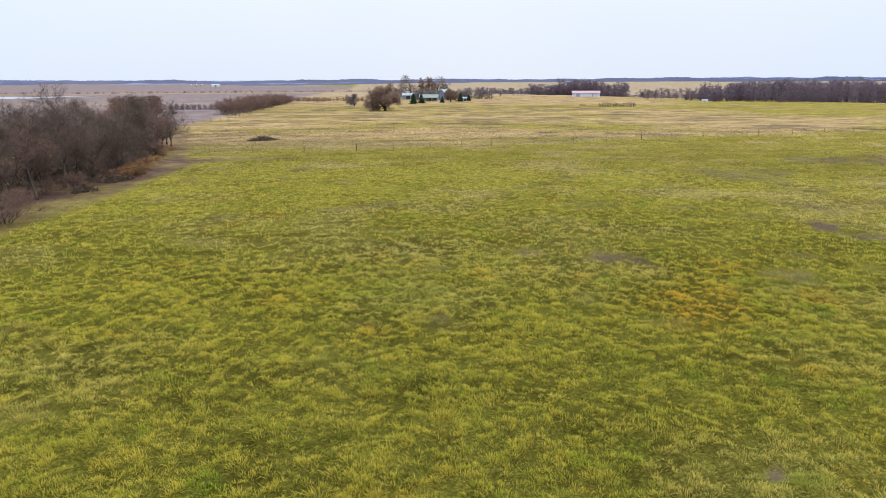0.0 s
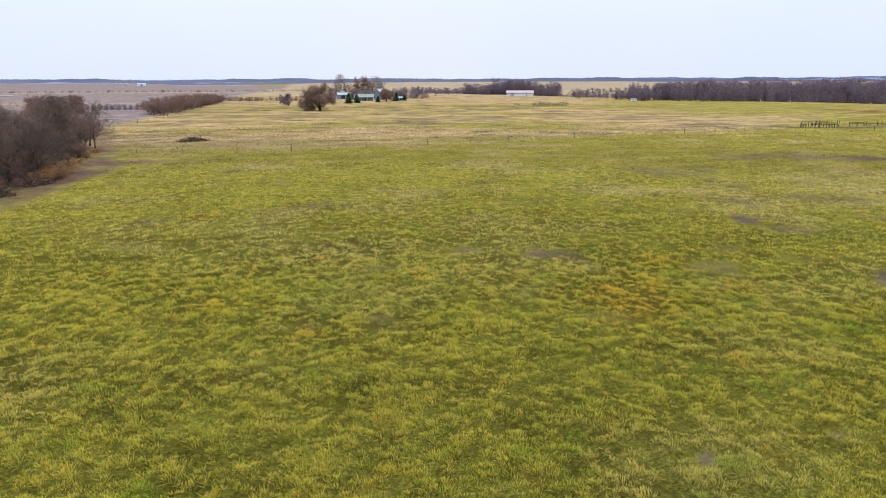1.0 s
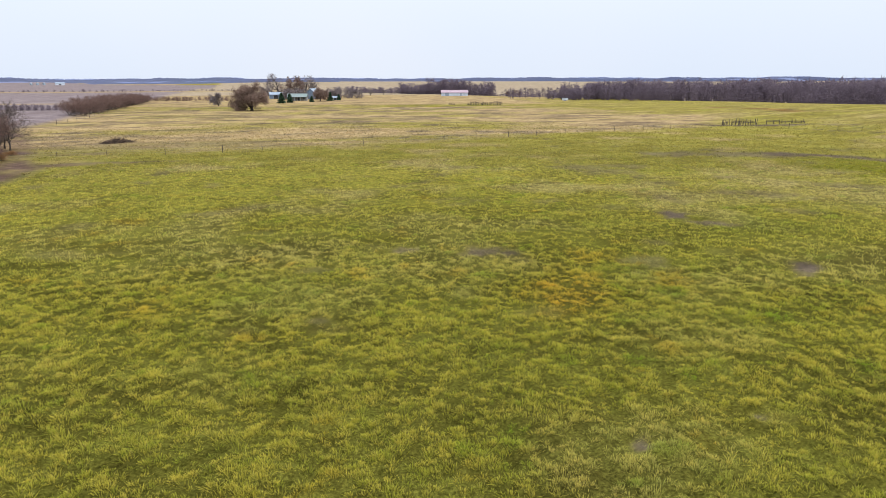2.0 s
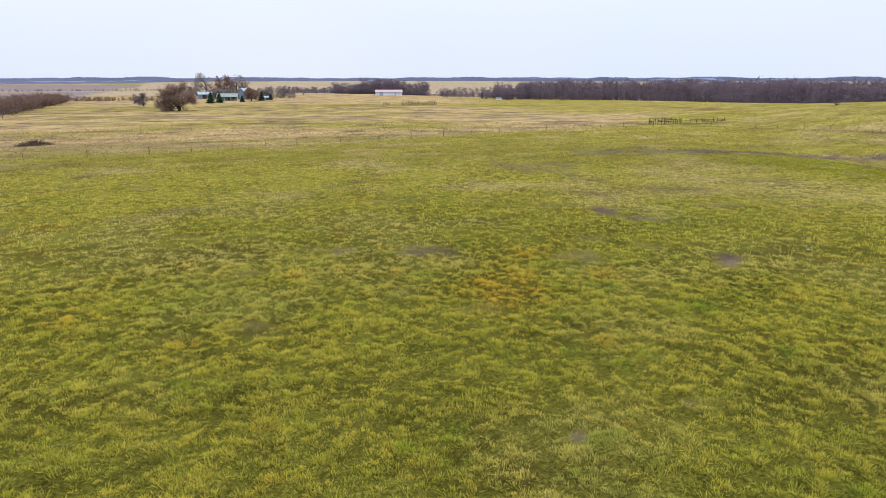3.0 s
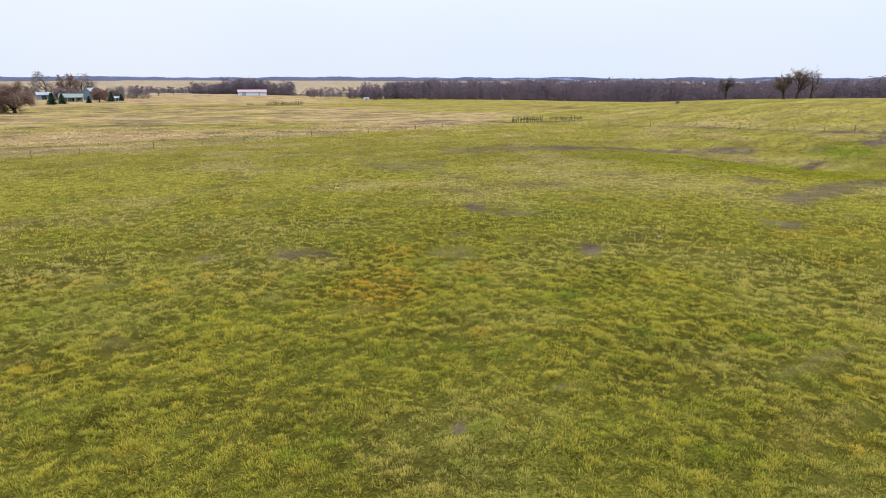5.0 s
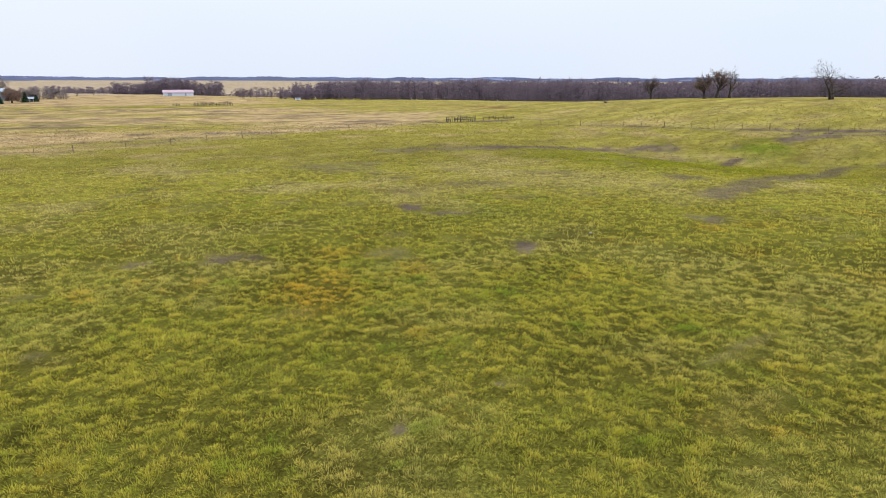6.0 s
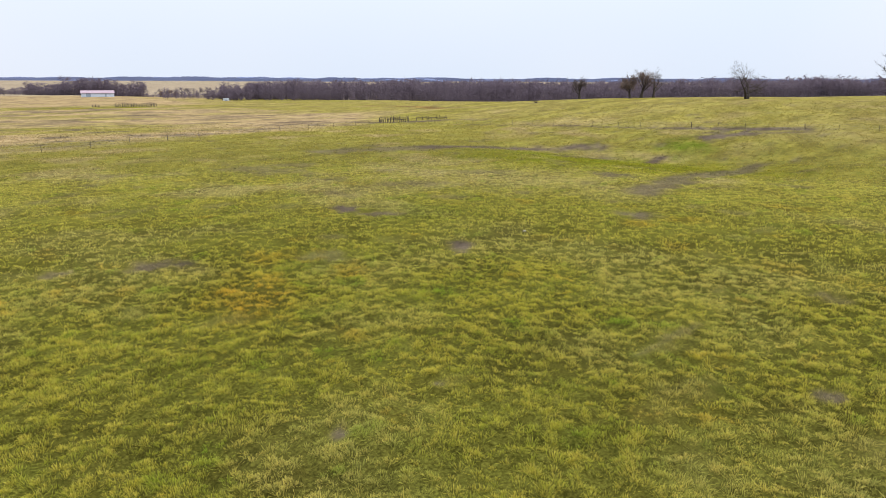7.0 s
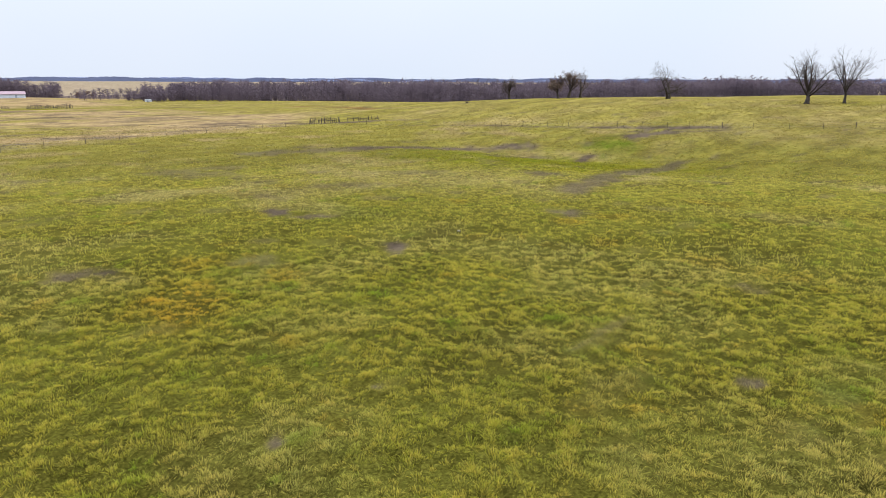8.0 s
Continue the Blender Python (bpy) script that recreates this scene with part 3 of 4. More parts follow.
def limb(trunk, crown, tips, rng, p, d, length, r, level, spec):
    last = level == len(spec["counts"])
    n = 2 if last else (6, 4, 3, 2)[min(level, 3)]
    pts, p, d = [p], np.array(p, float), np.array(d, float)
    for _ in range(n):
        d = unit(d + rng.normal(0, spec["curl"] * (0.6 if level == 0 else 1.0), 3) + np.array([0, 0, spec["up"] if level else 0.05]))
        p = p + d * length / n
        pts.append(p)
    pts = np.array(pts)
    radii = np.linspace(r, r * (0.2 if level == 0 else 0.3), n + 1)
    if level == 0:
        radii[0] *= 1.35
    (trunk if level < 2 else crown).tube(pts, radii, 3 if last else (8, 6, 4, 3)[min(level, 3)])
    if last:
        f = rng.random((spec["twigs"], 1))
        base = pts[0] * (1 - f) + pts[-1] * f
        way = unit(pts[-1] - pts[0]) * 0.8 + rng.normal(0, 0.55, (spec["twigs"], 3)) + np.array([0, 0, spec["lift"]])
        tips.append(np.concatenate([base, way / np.linalg.norm(way, axis=1, keepdims=True)], 1))
        return
    count, first = spec["counts"][level], spec["first"] if level == 0 else 0.25
    for j in range(count):
        f = first + (1 - first) * (j + rng.random()) / count
        s = min(int(f * n), n - 1)
        q = pts[s] + (pts[s + 1] - pts[s]) * (f * n - s)
        axis = unit(pts[s + 1] - pts[s])
        side = unit(fast_cross(axis, rng.normal(size=3)))
        turn = j * 2.4 + rng.uniform(-0.5, 0.5)
        side = side * math.cos(turn) + fast_cross(axis, side) * math.sin(turn)
        angle = radians(rng.uniform(*spec["angle"]))
        way = axis * math.cos(angle) + side * math.sin(angle)
        if level == 0:
            way[2] += spec["rise"]
        limb(trunk, crown, tips, rng, q, unit(way), length * spec["ratio"][min(level, 2)] * (1.15 - 0.5 * f) * rng.uniform(0.8, 1.2),
             radii[s] * rng.uniform(0.42, 0.6) * spec.get("slim", 1.0), level + 1, spec)


HEDGE = dict(counts=(9, 6, 5), ratio=(0.72, 0.58, 0.5), first=0.13, angle=(28, 62), curl=0.16, up=0.07, lift=0.12, rise=0.12, twigs=12, twig=(0.5, 1.3), wide=0.024)
OAK = dict(slim=0.72, counts=(14, 8, 6), ratio=(1.35, 0.5, 0.42), first=0.38, angle=(20, 74), curl=0.13, up=0.09, lift=0.2, rise=0.28, twigs=5, twig=(0.3, 0.8), wide=0.022, stem=0.38)
GNARL = dict(counts=(8, 6, 5), ratio=(0.6, 0.55, 0.5), first=0.28, angle=(25, 62), curl=0.26, up=0.02, lift=0.05, rise=0.1, twigs=7, twig=(0.4, 0.9), wide=0.042)
ROUND = dict(stem=0.55, counts=(15, 8, 6), ratio=(0.85, 0.52, 0.45), first=0.1, angle=(25, 88), curl=0.16, up=0.04, lift=0.1, rise=0.05, twigs=10, twig=(0.5, 1.1), wide=0.05)
RIDGE = dict(OAK, wide=0.05, twigs=6, counts=(13, 7, 5))
FAN = dict(counts=(17, 7, 5), ratio=(2.1, 0.46, 0.42), first=0.42, angle=(8, 72), curl=0.12, up=0.05, lift=0.15, rise=0.22, twigs=5, twig=(0.3, 0.8), wide=0.022, stem=0.27, slim=0.85)
SPARSE = dict(GNARL, counts=(8, 5, 4), twigs=3, wide=0.03, first=0.22)
SHRUB = dict(counts=(5, 5), ratio=(0.65, 0.6, 0.5), first=0.05, angle=(20, 70), curl=0.15, up=0.08, lift=0.2, rise=0.2, twigs=11, twig=(0.4, 0.9), wide=0.032)


def tree(name, at, tall, girth, spec, seed, label, category="tree", group="", stems=1, fan=0.3, twig=None, leaf=0, leaf_size=0.3, turn=0.0, broad=1.0, loose=0.12):
    """A tree or shrub of stems, limbs and fine twigs, with withered leaves where it still has them."""
    rng = np.random.default_rng(seed)
    trunk, crown, tips = Soup(), Soup(), []
    for s in range(stems):
        a = s * 2 * math.pi / stems + rng.uniform(-0.5, 0.5)
        tilt = fan * rng.uniform(0.6, 1.2) if stems > 1 else fan * 0.25
        foot = np.array([math.cos(a), math.sin(a), 0]) * girth * (0.8 if stems > 1 else 0.0)
        way = unit(np.array([math.cos(a) * tilt, math.sin(a) * tilt, 1.0]))
        limb(trunk, crown, tips, rng, foot + (0, 0, -0.25), way, tall * spec.get("stem", 0.72) * rng.uniform(0.85, 1.05), girth / (1 if stems == 1 else 1.35), 0, spec)
    tips = np.concatenate(tips)
    crown.slivers(tips[:, :3], tips[:, 3:], rng.uniform(*spec["twig"], len(tips)), rng.uniform(0.6, 1.2, len(tips)) * spec["wide"], rng)
    v, f = crown.arrays()
    s = tall / max(v[:, 2].max(), 0.1)
    s = np.array((s * broad, s * broad, s))
    f = f[v[f][:, :, 2].min(1) > 0.15]
    ob = thing(name, at, label, category, group, turn=turn)
    tv, tf = trunk.arrays()
    part("trunk", fast_mesh("trunk", tv * s, tf, True), M_BARK, ob)
    part("crown", fast_mesh("crown", v * s, f), twig or M_TWIG, ob)
    if leaf:
        leaves = Soup()
        pick = tips[rng.integers(0, len(tips), leaf)]
        at_tip = pick[:, :3] * s + pick[:, 3:] * rng.uniform(0, 0.9, (leaf, 1)) + rng.normal(0, loose, (leaf, 3))
        way = rng.normal(size=(leaf, 3))
        leaves.slivers(at_tip, way / np.linalg.norm(way, axis=1, keepdims=True), rng.uniform(0.7, 1.3, leaf) * leaf_size, rng.uniform(0.7, 1.3, leaf) * leaf_size, rng)
        part("foliage", leaves, M_LEAF, ob, "withered brown leaves")
    return ob


def spread(models, spots, turn=0.0):
    """Things like the models at further spots: place, size against the model, turn."""
    for k, (at, size) in enumerate(spots):
        copy_thing(models[k % len(models)], pose(*at, 0, 0, turn + k * 67.0) @ Matrix.Diagonal((size, size, size, 1)))


def conifer(at, tall, wide, seed, label, group):
    rng = np.random.default_rng(seed)
    ob = thing("conifer", at, label, "tree", group)
    part("trunk", Soup().tube([(0, 0, -0.2), (0, 0, tall * 0.5), (0, 0, tall * 0.96)], [tall * 0.025, tall * 0.016, 0.02], 7), M_BARK, ob)
    crown = Soup()
    for k in range(15):
        f = k / 15
        z, reach, count = tall * (0.05 + 0.92 * f), wide * (1 - f) ** 0.8, int(16 - 8 * f)
        a = np.arange(count) * 2 * math.pi / count + rng.uniform(0, 6)
        way = np.stack([np.cos(a), np.sin(a), rng.uniform(-0.35, 0.1, count)], 1)
        ln = reach * rng.uniform(0.75, 1.15, count) + 0.1
        base = np.tile((0, 0, z), (count, 1))
        crown.slivers(base, way, ln, ln * 0.35, rng)
        for m in range(7):
            b = base + way * (ln * rng.uniform(0.15, 0.95, count))[:, None]
            w = way * 0.6 + rng.normal(0, 0.5, (count, 3))
            crown.slivers(b, w / np.linalg.norm(w, axis=1, keepdims=True), tall * 0.11 * rng.uniform(0.6, 1.2, count), tall * 0.055, rng)
    part("crown", crown, M_NEEDLE, ob)
    return ob


def wood_model(rng, branches=24, twigs=100, low=0.12):
    """A slim woodland tree one metre high, to be scattered in one mesh."""
    s = Soup()
    s.tube([(0, 0, -0.03), (rng.normal(0, 0.02), rng.normal(0, 0.02), 0.45), (rng.normal(0, 0.03), rng.normal(0, 0.03), 0.95)], [0.017, 0.011, 0.003], 4)
    z = rng.uniform(low, 0.92, branches)
    a = rng.uniform(0, 6.283, branches)
    reach = 0.24 * np.sqrt(np.clip(1.05 - z, 0, 1)) * rng.uniform(0.6, 1.2, branches)
    base = np.stack([0 * z, 0 * z, z], 1)
    way = np.stack([np.cos(a) * 0.75, np.sin(a) * 0.75, rng.uniform(0.3, 0.9, branches)], 1)
    way /= np.linalg.norm(way, axis=1, keepdims=True)
    s.slivers(base, way, reach * 1.4, 0.014, rng)
    k = rng.integers(0, branches, twigs)
    tb = base[k] + way[k] * (reach[k] * rng.uniform(0.2, 1.3, twigs))[:, None]
    tw = way[k] + rng.normal(0, 0.6, (twigs, 3))
    s.slivers(tb, tw / np.linalg.norm(tw, axis=1, keepdims=True), rng.uniform(0.07, 0.17, twigs), rng.uniform(0.012, 0.03, twigs), rng)
    return s.arrays()


def woods(name, spots, tall, material, label, seed, squat=1.0, models=None, level=False):
    """A wood of bare trees in one mesh; spots are x and y. level: the tops keep one level over uneven ground."""
    rng = np.random.default_rng(seed)
    models = models or [wood_model(rng) for _ in range(6)]
    soup = Soup()
    z = height(spots[:, 0], spots[:, 1])
    for (x, y), g in zip(spots, z):
        v, f = models[rng.integers(len(models))]
        h, a = rng.uniform(*tall) * (0.84 + 0.32 * float(fbm(np.array([x / 22]), np.array([y / 22]), 17, 2)[0])) - (g if level else 0), rng.uniform(0, 6.283)
        q = v * (h * squat, h * squat, h)
        soup.add(np.stack([q[:, 0] * math.cos(a) - q[:, 1] * math.sin(a) + x, q[:, 0] * math.sin(a) + q[:, 1] * math.cos(a) + y, q[:, 2] + g], 1), f)
    return tagged(part(name, soup.mesh(name), material), label, "woods", kind="stuff")


def arc_spots(az0, az1, d0, d1, count, seed, clump=0.0):
    rng = np.random.default_rng(seed)
    az, d = np.radians(rng.uniform(az0, az1, count)), np.sqrt(rng.uniform(d0**2, d1**2, count))
    x, y = d * np.sin(az), d * np.cos(az)
    if clump:
        keep = fbm(x / clump, y / clump, seed, 2) > 0.42
        x, y = x[keep], y[keep]
    return np.stack([x, y], 1)


def canopy(name, az0, az1, d0, d1, tall, label, seed, thin_out=0.0):
    """Miles-off woods as one sheet of tree tops, uneven crown by crown and from stand to stand."""
    n, rows = int((az1 - az0) * 30), 5
    az = np.radians(np.linspace(az0, az1, n))
    d = np.concatenate([[d0, d0 + 1.0], np.linspace(d0 + 12, d1, rows - 2)])
    x, y = (d[:, None] * np.sin(az)[None]), (d[:, None] * np.cos(az)[None])
    step = d0 * (az[1] - az[0])
    stand = fbm(x / (step * 70), y / (step * 70), seed, 3)
    crowns = fbm(x / (step * 2.6), y / (step * 2.6), seed + 9, 2)
    top = (tall[0] + (tall[1] - tall[0]) * sstep(0.25, 0.75, stand)) * (0.82 + 0.36 * crowns)
    if thin_out:
        top = top * sstep(thin_out - 0.1, thin_out + 0.06, fbm(x / (step * 110), y / (step * 110), seed + 5, 2))
    top[0] = -2.0
    z = height(x, y) + top
    i, j = np.meshgrid(np.arange(rows - 1), np.arange(n - 1), indexing="ij")
    a = i * n + j
    tris = np.stack([np.stack([a, a + 1, a + n + 1], -1), np.stack([a, a + n + 1, a + n], -1)], 2).reshape(-1, 3)
    me = fast_mesh(name, np.stack([x, y, z], -1).reshape(-1, 3), tris)
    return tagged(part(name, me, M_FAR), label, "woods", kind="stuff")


build_ground()
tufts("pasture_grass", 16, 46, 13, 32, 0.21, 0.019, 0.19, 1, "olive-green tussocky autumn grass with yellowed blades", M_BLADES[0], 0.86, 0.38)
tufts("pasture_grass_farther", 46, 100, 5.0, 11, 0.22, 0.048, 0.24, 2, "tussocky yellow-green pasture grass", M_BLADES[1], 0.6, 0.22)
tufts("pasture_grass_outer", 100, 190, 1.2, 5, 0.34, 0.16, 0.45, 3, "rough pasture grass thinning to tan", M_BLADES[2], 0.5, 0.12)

# pond beyond the hedgerow, on the ploughed land
pond = Soup()
_rng = np.random.default_rng(5)
_az = np.linspace(-44, -26.6, 40)
_far, _near = 735 + 14 * np.sin(_az * 1.3), 660 + 22 * np.cos(_az * 0.9) + np.clip(_az + 32, 0, 9) * 8
_out = [(d * math.sin(radians(a)), d * math.cos(radians(a))) for a, d in zip(_az, _far)] + [(d * math.sin(radians(a)), d * math.cos(radians(a))) for a, d in zip(_az[::-1], np.minimum(_near, _far - 4)[::-1])]
_lvl = max(float(height(x, y)) for x, y in _out) + 0.1
_n = len(_az)
pond.add([(x, y, _lvl) for x, y in _out], [t for i in range(_n - 1) for t in ((i, 2 * _n - 1 - i, 2 * _n - 2 - i), (i, 2 * _n - 2 - i, i + 1))])
tagged(part("water", pond, M_WATER), "long pale pond reflecting the overcast sky", "water", kind="structure")

# ---- hedgerow of bare trees beside the pasture ----
HEDGE_TREES = [(-35.5, 74, 9.5), (-33.6, 84, 9.8), (-32.0, 88, 10.3), (-30.9, 92, 10.8), (-29.6, 91, 10.2), (-28.0, 101, 10.6), (-27.2, 109, 9.4), (-26.4, 97, 9.0),
               (-25.6, 116, 10.8), (-24.5, 124, 9.6), (-23.8, 131, 10.4), (-22.7, 138, 9.4), (-22.2, 148, 8.0), (-30.2, 112, 10.8), (-28.6, 122, 10.4),
               (-36.5, 88, 10.5), (-26.9, 130, 10.2), (-25.2, 140, 10.0), (-38.5, 76, 10.0), (-35.0, 98, 11.0),
               (-31.5, 83, 8.2), (-29.0, 95, 8.8), (-27.6, 99, 8.0), (-26.0, 106, 8.6), (-24.9, 118, 8.0), (-23.2, 130, 8.4), (-21.9, 142, 7.4), (-31.3, 100, 11.2),
               (-24.0, 146, 9.4), (-25.9, 152, 10.0)]
_models = []
for k, (az, d, tall) in enumerate(HEDGE_TREES[:8]):
    _models.append(tree("bare_tree", place(az, d), tall, 0.17 + 0.012 * (k % 5), HEDGE, 100 + k, "leafless grey-brown hedgerow tree with fine twigs", group="hedgerow trees",
                        stems=1 + (k % 2), fan=0.35, twig=M_TWIG_RED if k % 4 == 1 else M_TWIG, broad=1.2))
spread(_models, [(place(az, d), tall / HEDGE_TREES[k % 8][2]) for k, (az, d, tall) in enumerate(HEDGE_TREES[8:])])
SHRUBS = [(-33.6, 70, 3.4), (-35.2, 68, 3.2), (-28.9, 88, 2.6), (-27.6, 94, 3.2), (-31.0, 86, 2.4), (-25.9, 101, 2.6), (-25.0, 105, 2.2), (-23.6, 122, 2.6),
          (-32.6, 80, 2.0), (-29.9, 96, 3.0), (-26.8, 104, 3.4), (-24.4, 112, 2.4)]
_rng = np.random.default_rng(41)
for _ in range(44):
    d = _rng.uniform(66, 150)
    x = float(verge_line(d)) - _rng.uniform(5, 17)
    SHRUBS.append((math.degrees(math.atan2(x, d)), math.hypot(x, d), _rng.uniform(1.4, 3.4)))
_models = []
for k, (az, d, tall) in enumerate(SHRUBS[:4]):
    _models.append(tree("shrub", place(az, d), tall, 0.05, SHRUB, 160 + k, "bare twiggy shrub at the edge of the hedgerow", "shrub", "hedgerow shrubs", stems=4, fan=0.75,
                        twig=M_TWIG if k % 2 else M_TWIG_RED, broad=1.35))
spread(_models, [(place(az, d), tall / SHRUBS[k % 4][2]) for k, (az, d, tall) in enumerate(SHRUBS[4:])])


def brush_pile(name, at, wide, deep, tall, seed, label, material=M_BRUSH, count=260):
    rng = np.random.default_rng(seed)
    s = Soup()
    for _ in range(count):
        a, q = rng.uniform(0, 6.283), rng.random() ** 0.5
        p = np.array([math.cos(a) * q * wide * 0.5, math.sin(a) * q * deep * 0.5, rng.random() * tall * (1 - q**2)])
        w = unit(rng.normal(size=3) * (1.3, 1, 0.35))
        ln = rng.uniform(0.15, 0.32) * wide * 0.5
        s.tube([p - w * ln + (0, 0, 0.02), p, p + w * ln * rng.uniform(0.6, 1.0)], [rng.uniform(0.02, 0.06), 0.03, 0.008], 4)
    return tagged(part(name, s, material), label, "brush pile")


for az, d, w, dp, h, sd in ((-14.85, 148, 6.2, 2.6, 0.9, 1), (-28.3, 86, 2.8, 1.6, 1.1, 2), (-26.2, 93.5, 3.8, 1.8, 0.9, 3), (-25.3, 95, 2.4, 1.4, 0.7, 7)):
    ob = brush_pile("brush_pile", (0, 0, 0), w, dp, h, 200 + sd, "dark heap of dead branches lying on the grass")
    ob.matrix_basis = pose(*place(az, d), 0, 0, -az + 8 * sd)
_models = [tree("weed_clump", place(-25.0, 99), 1.7, 0.03, SHRUB, 171, "clump of dry orange-brown weeds beside the hedgerow", "weeds", "weed clumps", stems=5, fan=1.0, twig=M_WEED, broad=1.6),
           tree("weed_clump", place(-24.3, 103), 1.4, 0.03, SHRUB, 172, "clump of dry orange-brown weeds beside the hedgerow", "weeds", "weed clumps", stems=5, fan=1.0, twig=M_WEED, broad=1.8)]
spread(_models, [(place(az, d), size) for az, d, size in ((-25.6, 97, 0.9), (-24.6, 100, 1.1), (-23.9, 107, 1.0), (-23.3, 114, 0.9), (-22.6, 122, 0.8), (-25.2, 98, 1.2),
                                                         (-24.9, 104, 1.0), (-22.0, 130, 0.8))])

def stone(at, size, seed):
    """A rounded field stone, half sunk into the grass."""
    bm = bmesh.new()
    bmesh.ops.create_icosphere(bm, subdivisions=3, radius=1.0)
    for v in bm.verts:
        c = np.array(v.co) * 1.7 + seed
        k = 0.8 + 0.45 * float(fbm(c[:1] + c[2:], c[1:2] - c[2:], seed, 3)[0])
        v.co = (v.co.x * k * size * 1.3, v.co.y * k * size * 0.9, v.co.z * k * size * 0.75)
    me = bpy.data.meshes.new("stone")
    bm.to_mesh(me)
    bm.free()
    me.polygons.foreach_set("use_smooth", np.full(len(me.polygons), True))
    ob = part("stone", me, M_STONE)
    ob.matrix_basis = pose(at[0], at[1], at[2] + size * 0.3, 0, 0, 40 * seed)
    tagged(ob, "pale weathered field stone lying in the grass", "stone")


stone(place(45.8, 53.6), 0.11, 3)

# ---- shrub row along the edge of the ploughed field ----
_models, _spots = [], []
for k in range(56):
    f = k / 55
    y = 258 + 172 * f
    x = float(field_edge(y)) - 1.0 + 3.0 * math.sin(k * 2.1) + 2 * f
    at, tall = (x, y, float(height(x, y))), 5.4 + 2.0 * math.sin(k * 1.7) ** 2 + 1.2 * math.sin(2.6 * f) - 2.2 * f
    if k < 4:
        _models.append(tree("shrub", at, 6.0, 0.08, dict(SHRUB, twigs=18, first=0.02), 300 + k, "bare reddish-brown shrub in a field-edge thicket", "shrub", "field-edge thicket", stems=4, fan=0.7, twig=M_TWIG_RED, broad=1.6))
    else:
        _spots.append((at, tall / 6.0))
for k in range(14):
    y = 258 + 12 * k
    x = float(field_edge(y)) + 3 + 2.0 * math.sin(k * 1.3)
    _spots.append(((x, y, float(height(x, y))), 0.42 + 0.12 * math.sin(k * 2.9)))
spread(_models, _spots)

# ---- single trees of the far pasture and round the farmstead ----
tree("round_tree", place(-4.8, 296), 12.0, 0.42, ROUND, 401, "broad round tree with withered brown leaves", leaf=30000, leaf_size=0.27, twig=M_TWIG_RED, broad=1.3, loose=0.55)
tree("small_tree", place(-7.3, 355), 7.0, 0.22, ROUND, 402, "small bare spreading tree in the pasture", twig=M_TWIG_PALE, broad=1.2)
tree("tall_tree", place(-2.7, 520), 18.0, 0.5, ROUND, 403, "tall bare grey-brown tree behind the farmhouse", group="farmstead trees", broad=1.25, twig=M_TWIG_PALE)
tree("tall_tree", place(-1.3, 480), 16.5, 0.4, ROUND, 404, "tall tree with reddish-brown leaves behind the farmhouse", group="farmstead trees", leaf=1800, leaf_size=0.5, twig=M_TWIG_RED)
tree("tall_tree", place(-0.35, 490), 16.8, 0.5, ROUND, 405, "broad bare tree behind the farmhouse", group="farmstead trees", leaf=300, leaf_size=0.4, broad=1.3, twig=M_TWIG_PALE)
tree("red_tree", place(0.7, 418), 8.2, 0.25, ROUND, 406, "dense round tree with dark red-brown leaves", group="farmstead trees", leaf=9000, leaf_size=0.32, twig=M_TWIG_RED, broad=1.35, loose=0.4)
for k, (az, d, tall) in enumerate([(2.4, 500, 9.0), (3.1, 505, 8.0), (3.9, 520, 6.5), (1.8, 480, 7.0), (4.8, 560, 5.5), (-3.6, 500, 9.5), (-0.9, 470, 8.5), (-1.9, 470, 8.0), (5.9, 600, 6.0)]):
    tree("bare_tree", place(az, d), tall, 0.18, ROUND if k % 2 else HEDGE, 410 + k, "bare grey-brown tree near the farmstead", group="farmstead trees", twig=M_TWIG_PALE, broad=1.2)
for k, (az, d, tall) in enumerate([(-2.4, 389, 5.2), (-1.75, 398, 4.6), (0.0, 407, 3.3), (1.5, 426, 4.8), (2.2, 450, 3.6)]):
    conifer(place(az, d), tall * 1.15, tall * 0.5, 430 + k, "dark green conical evergreen beside the farmhouse", "farmstead evergreens")

# ---- trees on the ridge ----
tree("ridge_tree", place(49.75, 264), 9.2, 0.5, RIDGE, 451, "small leafless tree on the grassy ridge", group="ridge trees", broad=1.0)
tree("ridge_tree", place(53.75, 228), 7.9, 0.42, RIDGE, 452, "leafless tree with some withered brown leaves in a clump of three", group="ridge trees", leaf=1500, leaf_size=0.24)
tree("ridge_tree", place(54.6, 231), 9.6, 0.52, RIDGE, 453, "full leafless tree in a clump of three on the ridge", group="ridge trees", leaf=1500, leaf_size=0.22)
tree("ridge_tree", place(55.55, 233), 10.1, 0.42, SPARSE, 454, "slender gnarled leafless tree in a clump of three", group="ridge trees")
tree("ridge_tree", place(62.4, 210), 10.8, 0.42, SPARSE, 471, "gnarled leafless tree with crooked limbs on the ridge", group="ridge trees", stems=2, fan=0.3, broad=1.1)
tree("ridge_tree", place(72.2, 186), 14.3, 0.50, FAN, 456, "large open-grown leafless tree with a wide fan of limbs", group="ridge trees", broad=1.1)
tree("ridge_tree", place(74.6, 186), 13.6, 0.40, FAN, 457, "leafless tree with upswept limbs on the ridge", group="ridge trees", broad=0.85)
tree("ridge_tree", place(79.5, 190), 11.0, 0.38, OAK, 458, "leafless tree with upswept limbs on the ridge", group="ridge trees", stems=2, fan=0.32)
ob = brush_pile("fallen_log", (0, 0, 0), 2.4, 1.2, 0.9, 221, "", M_BRUSH, 60)
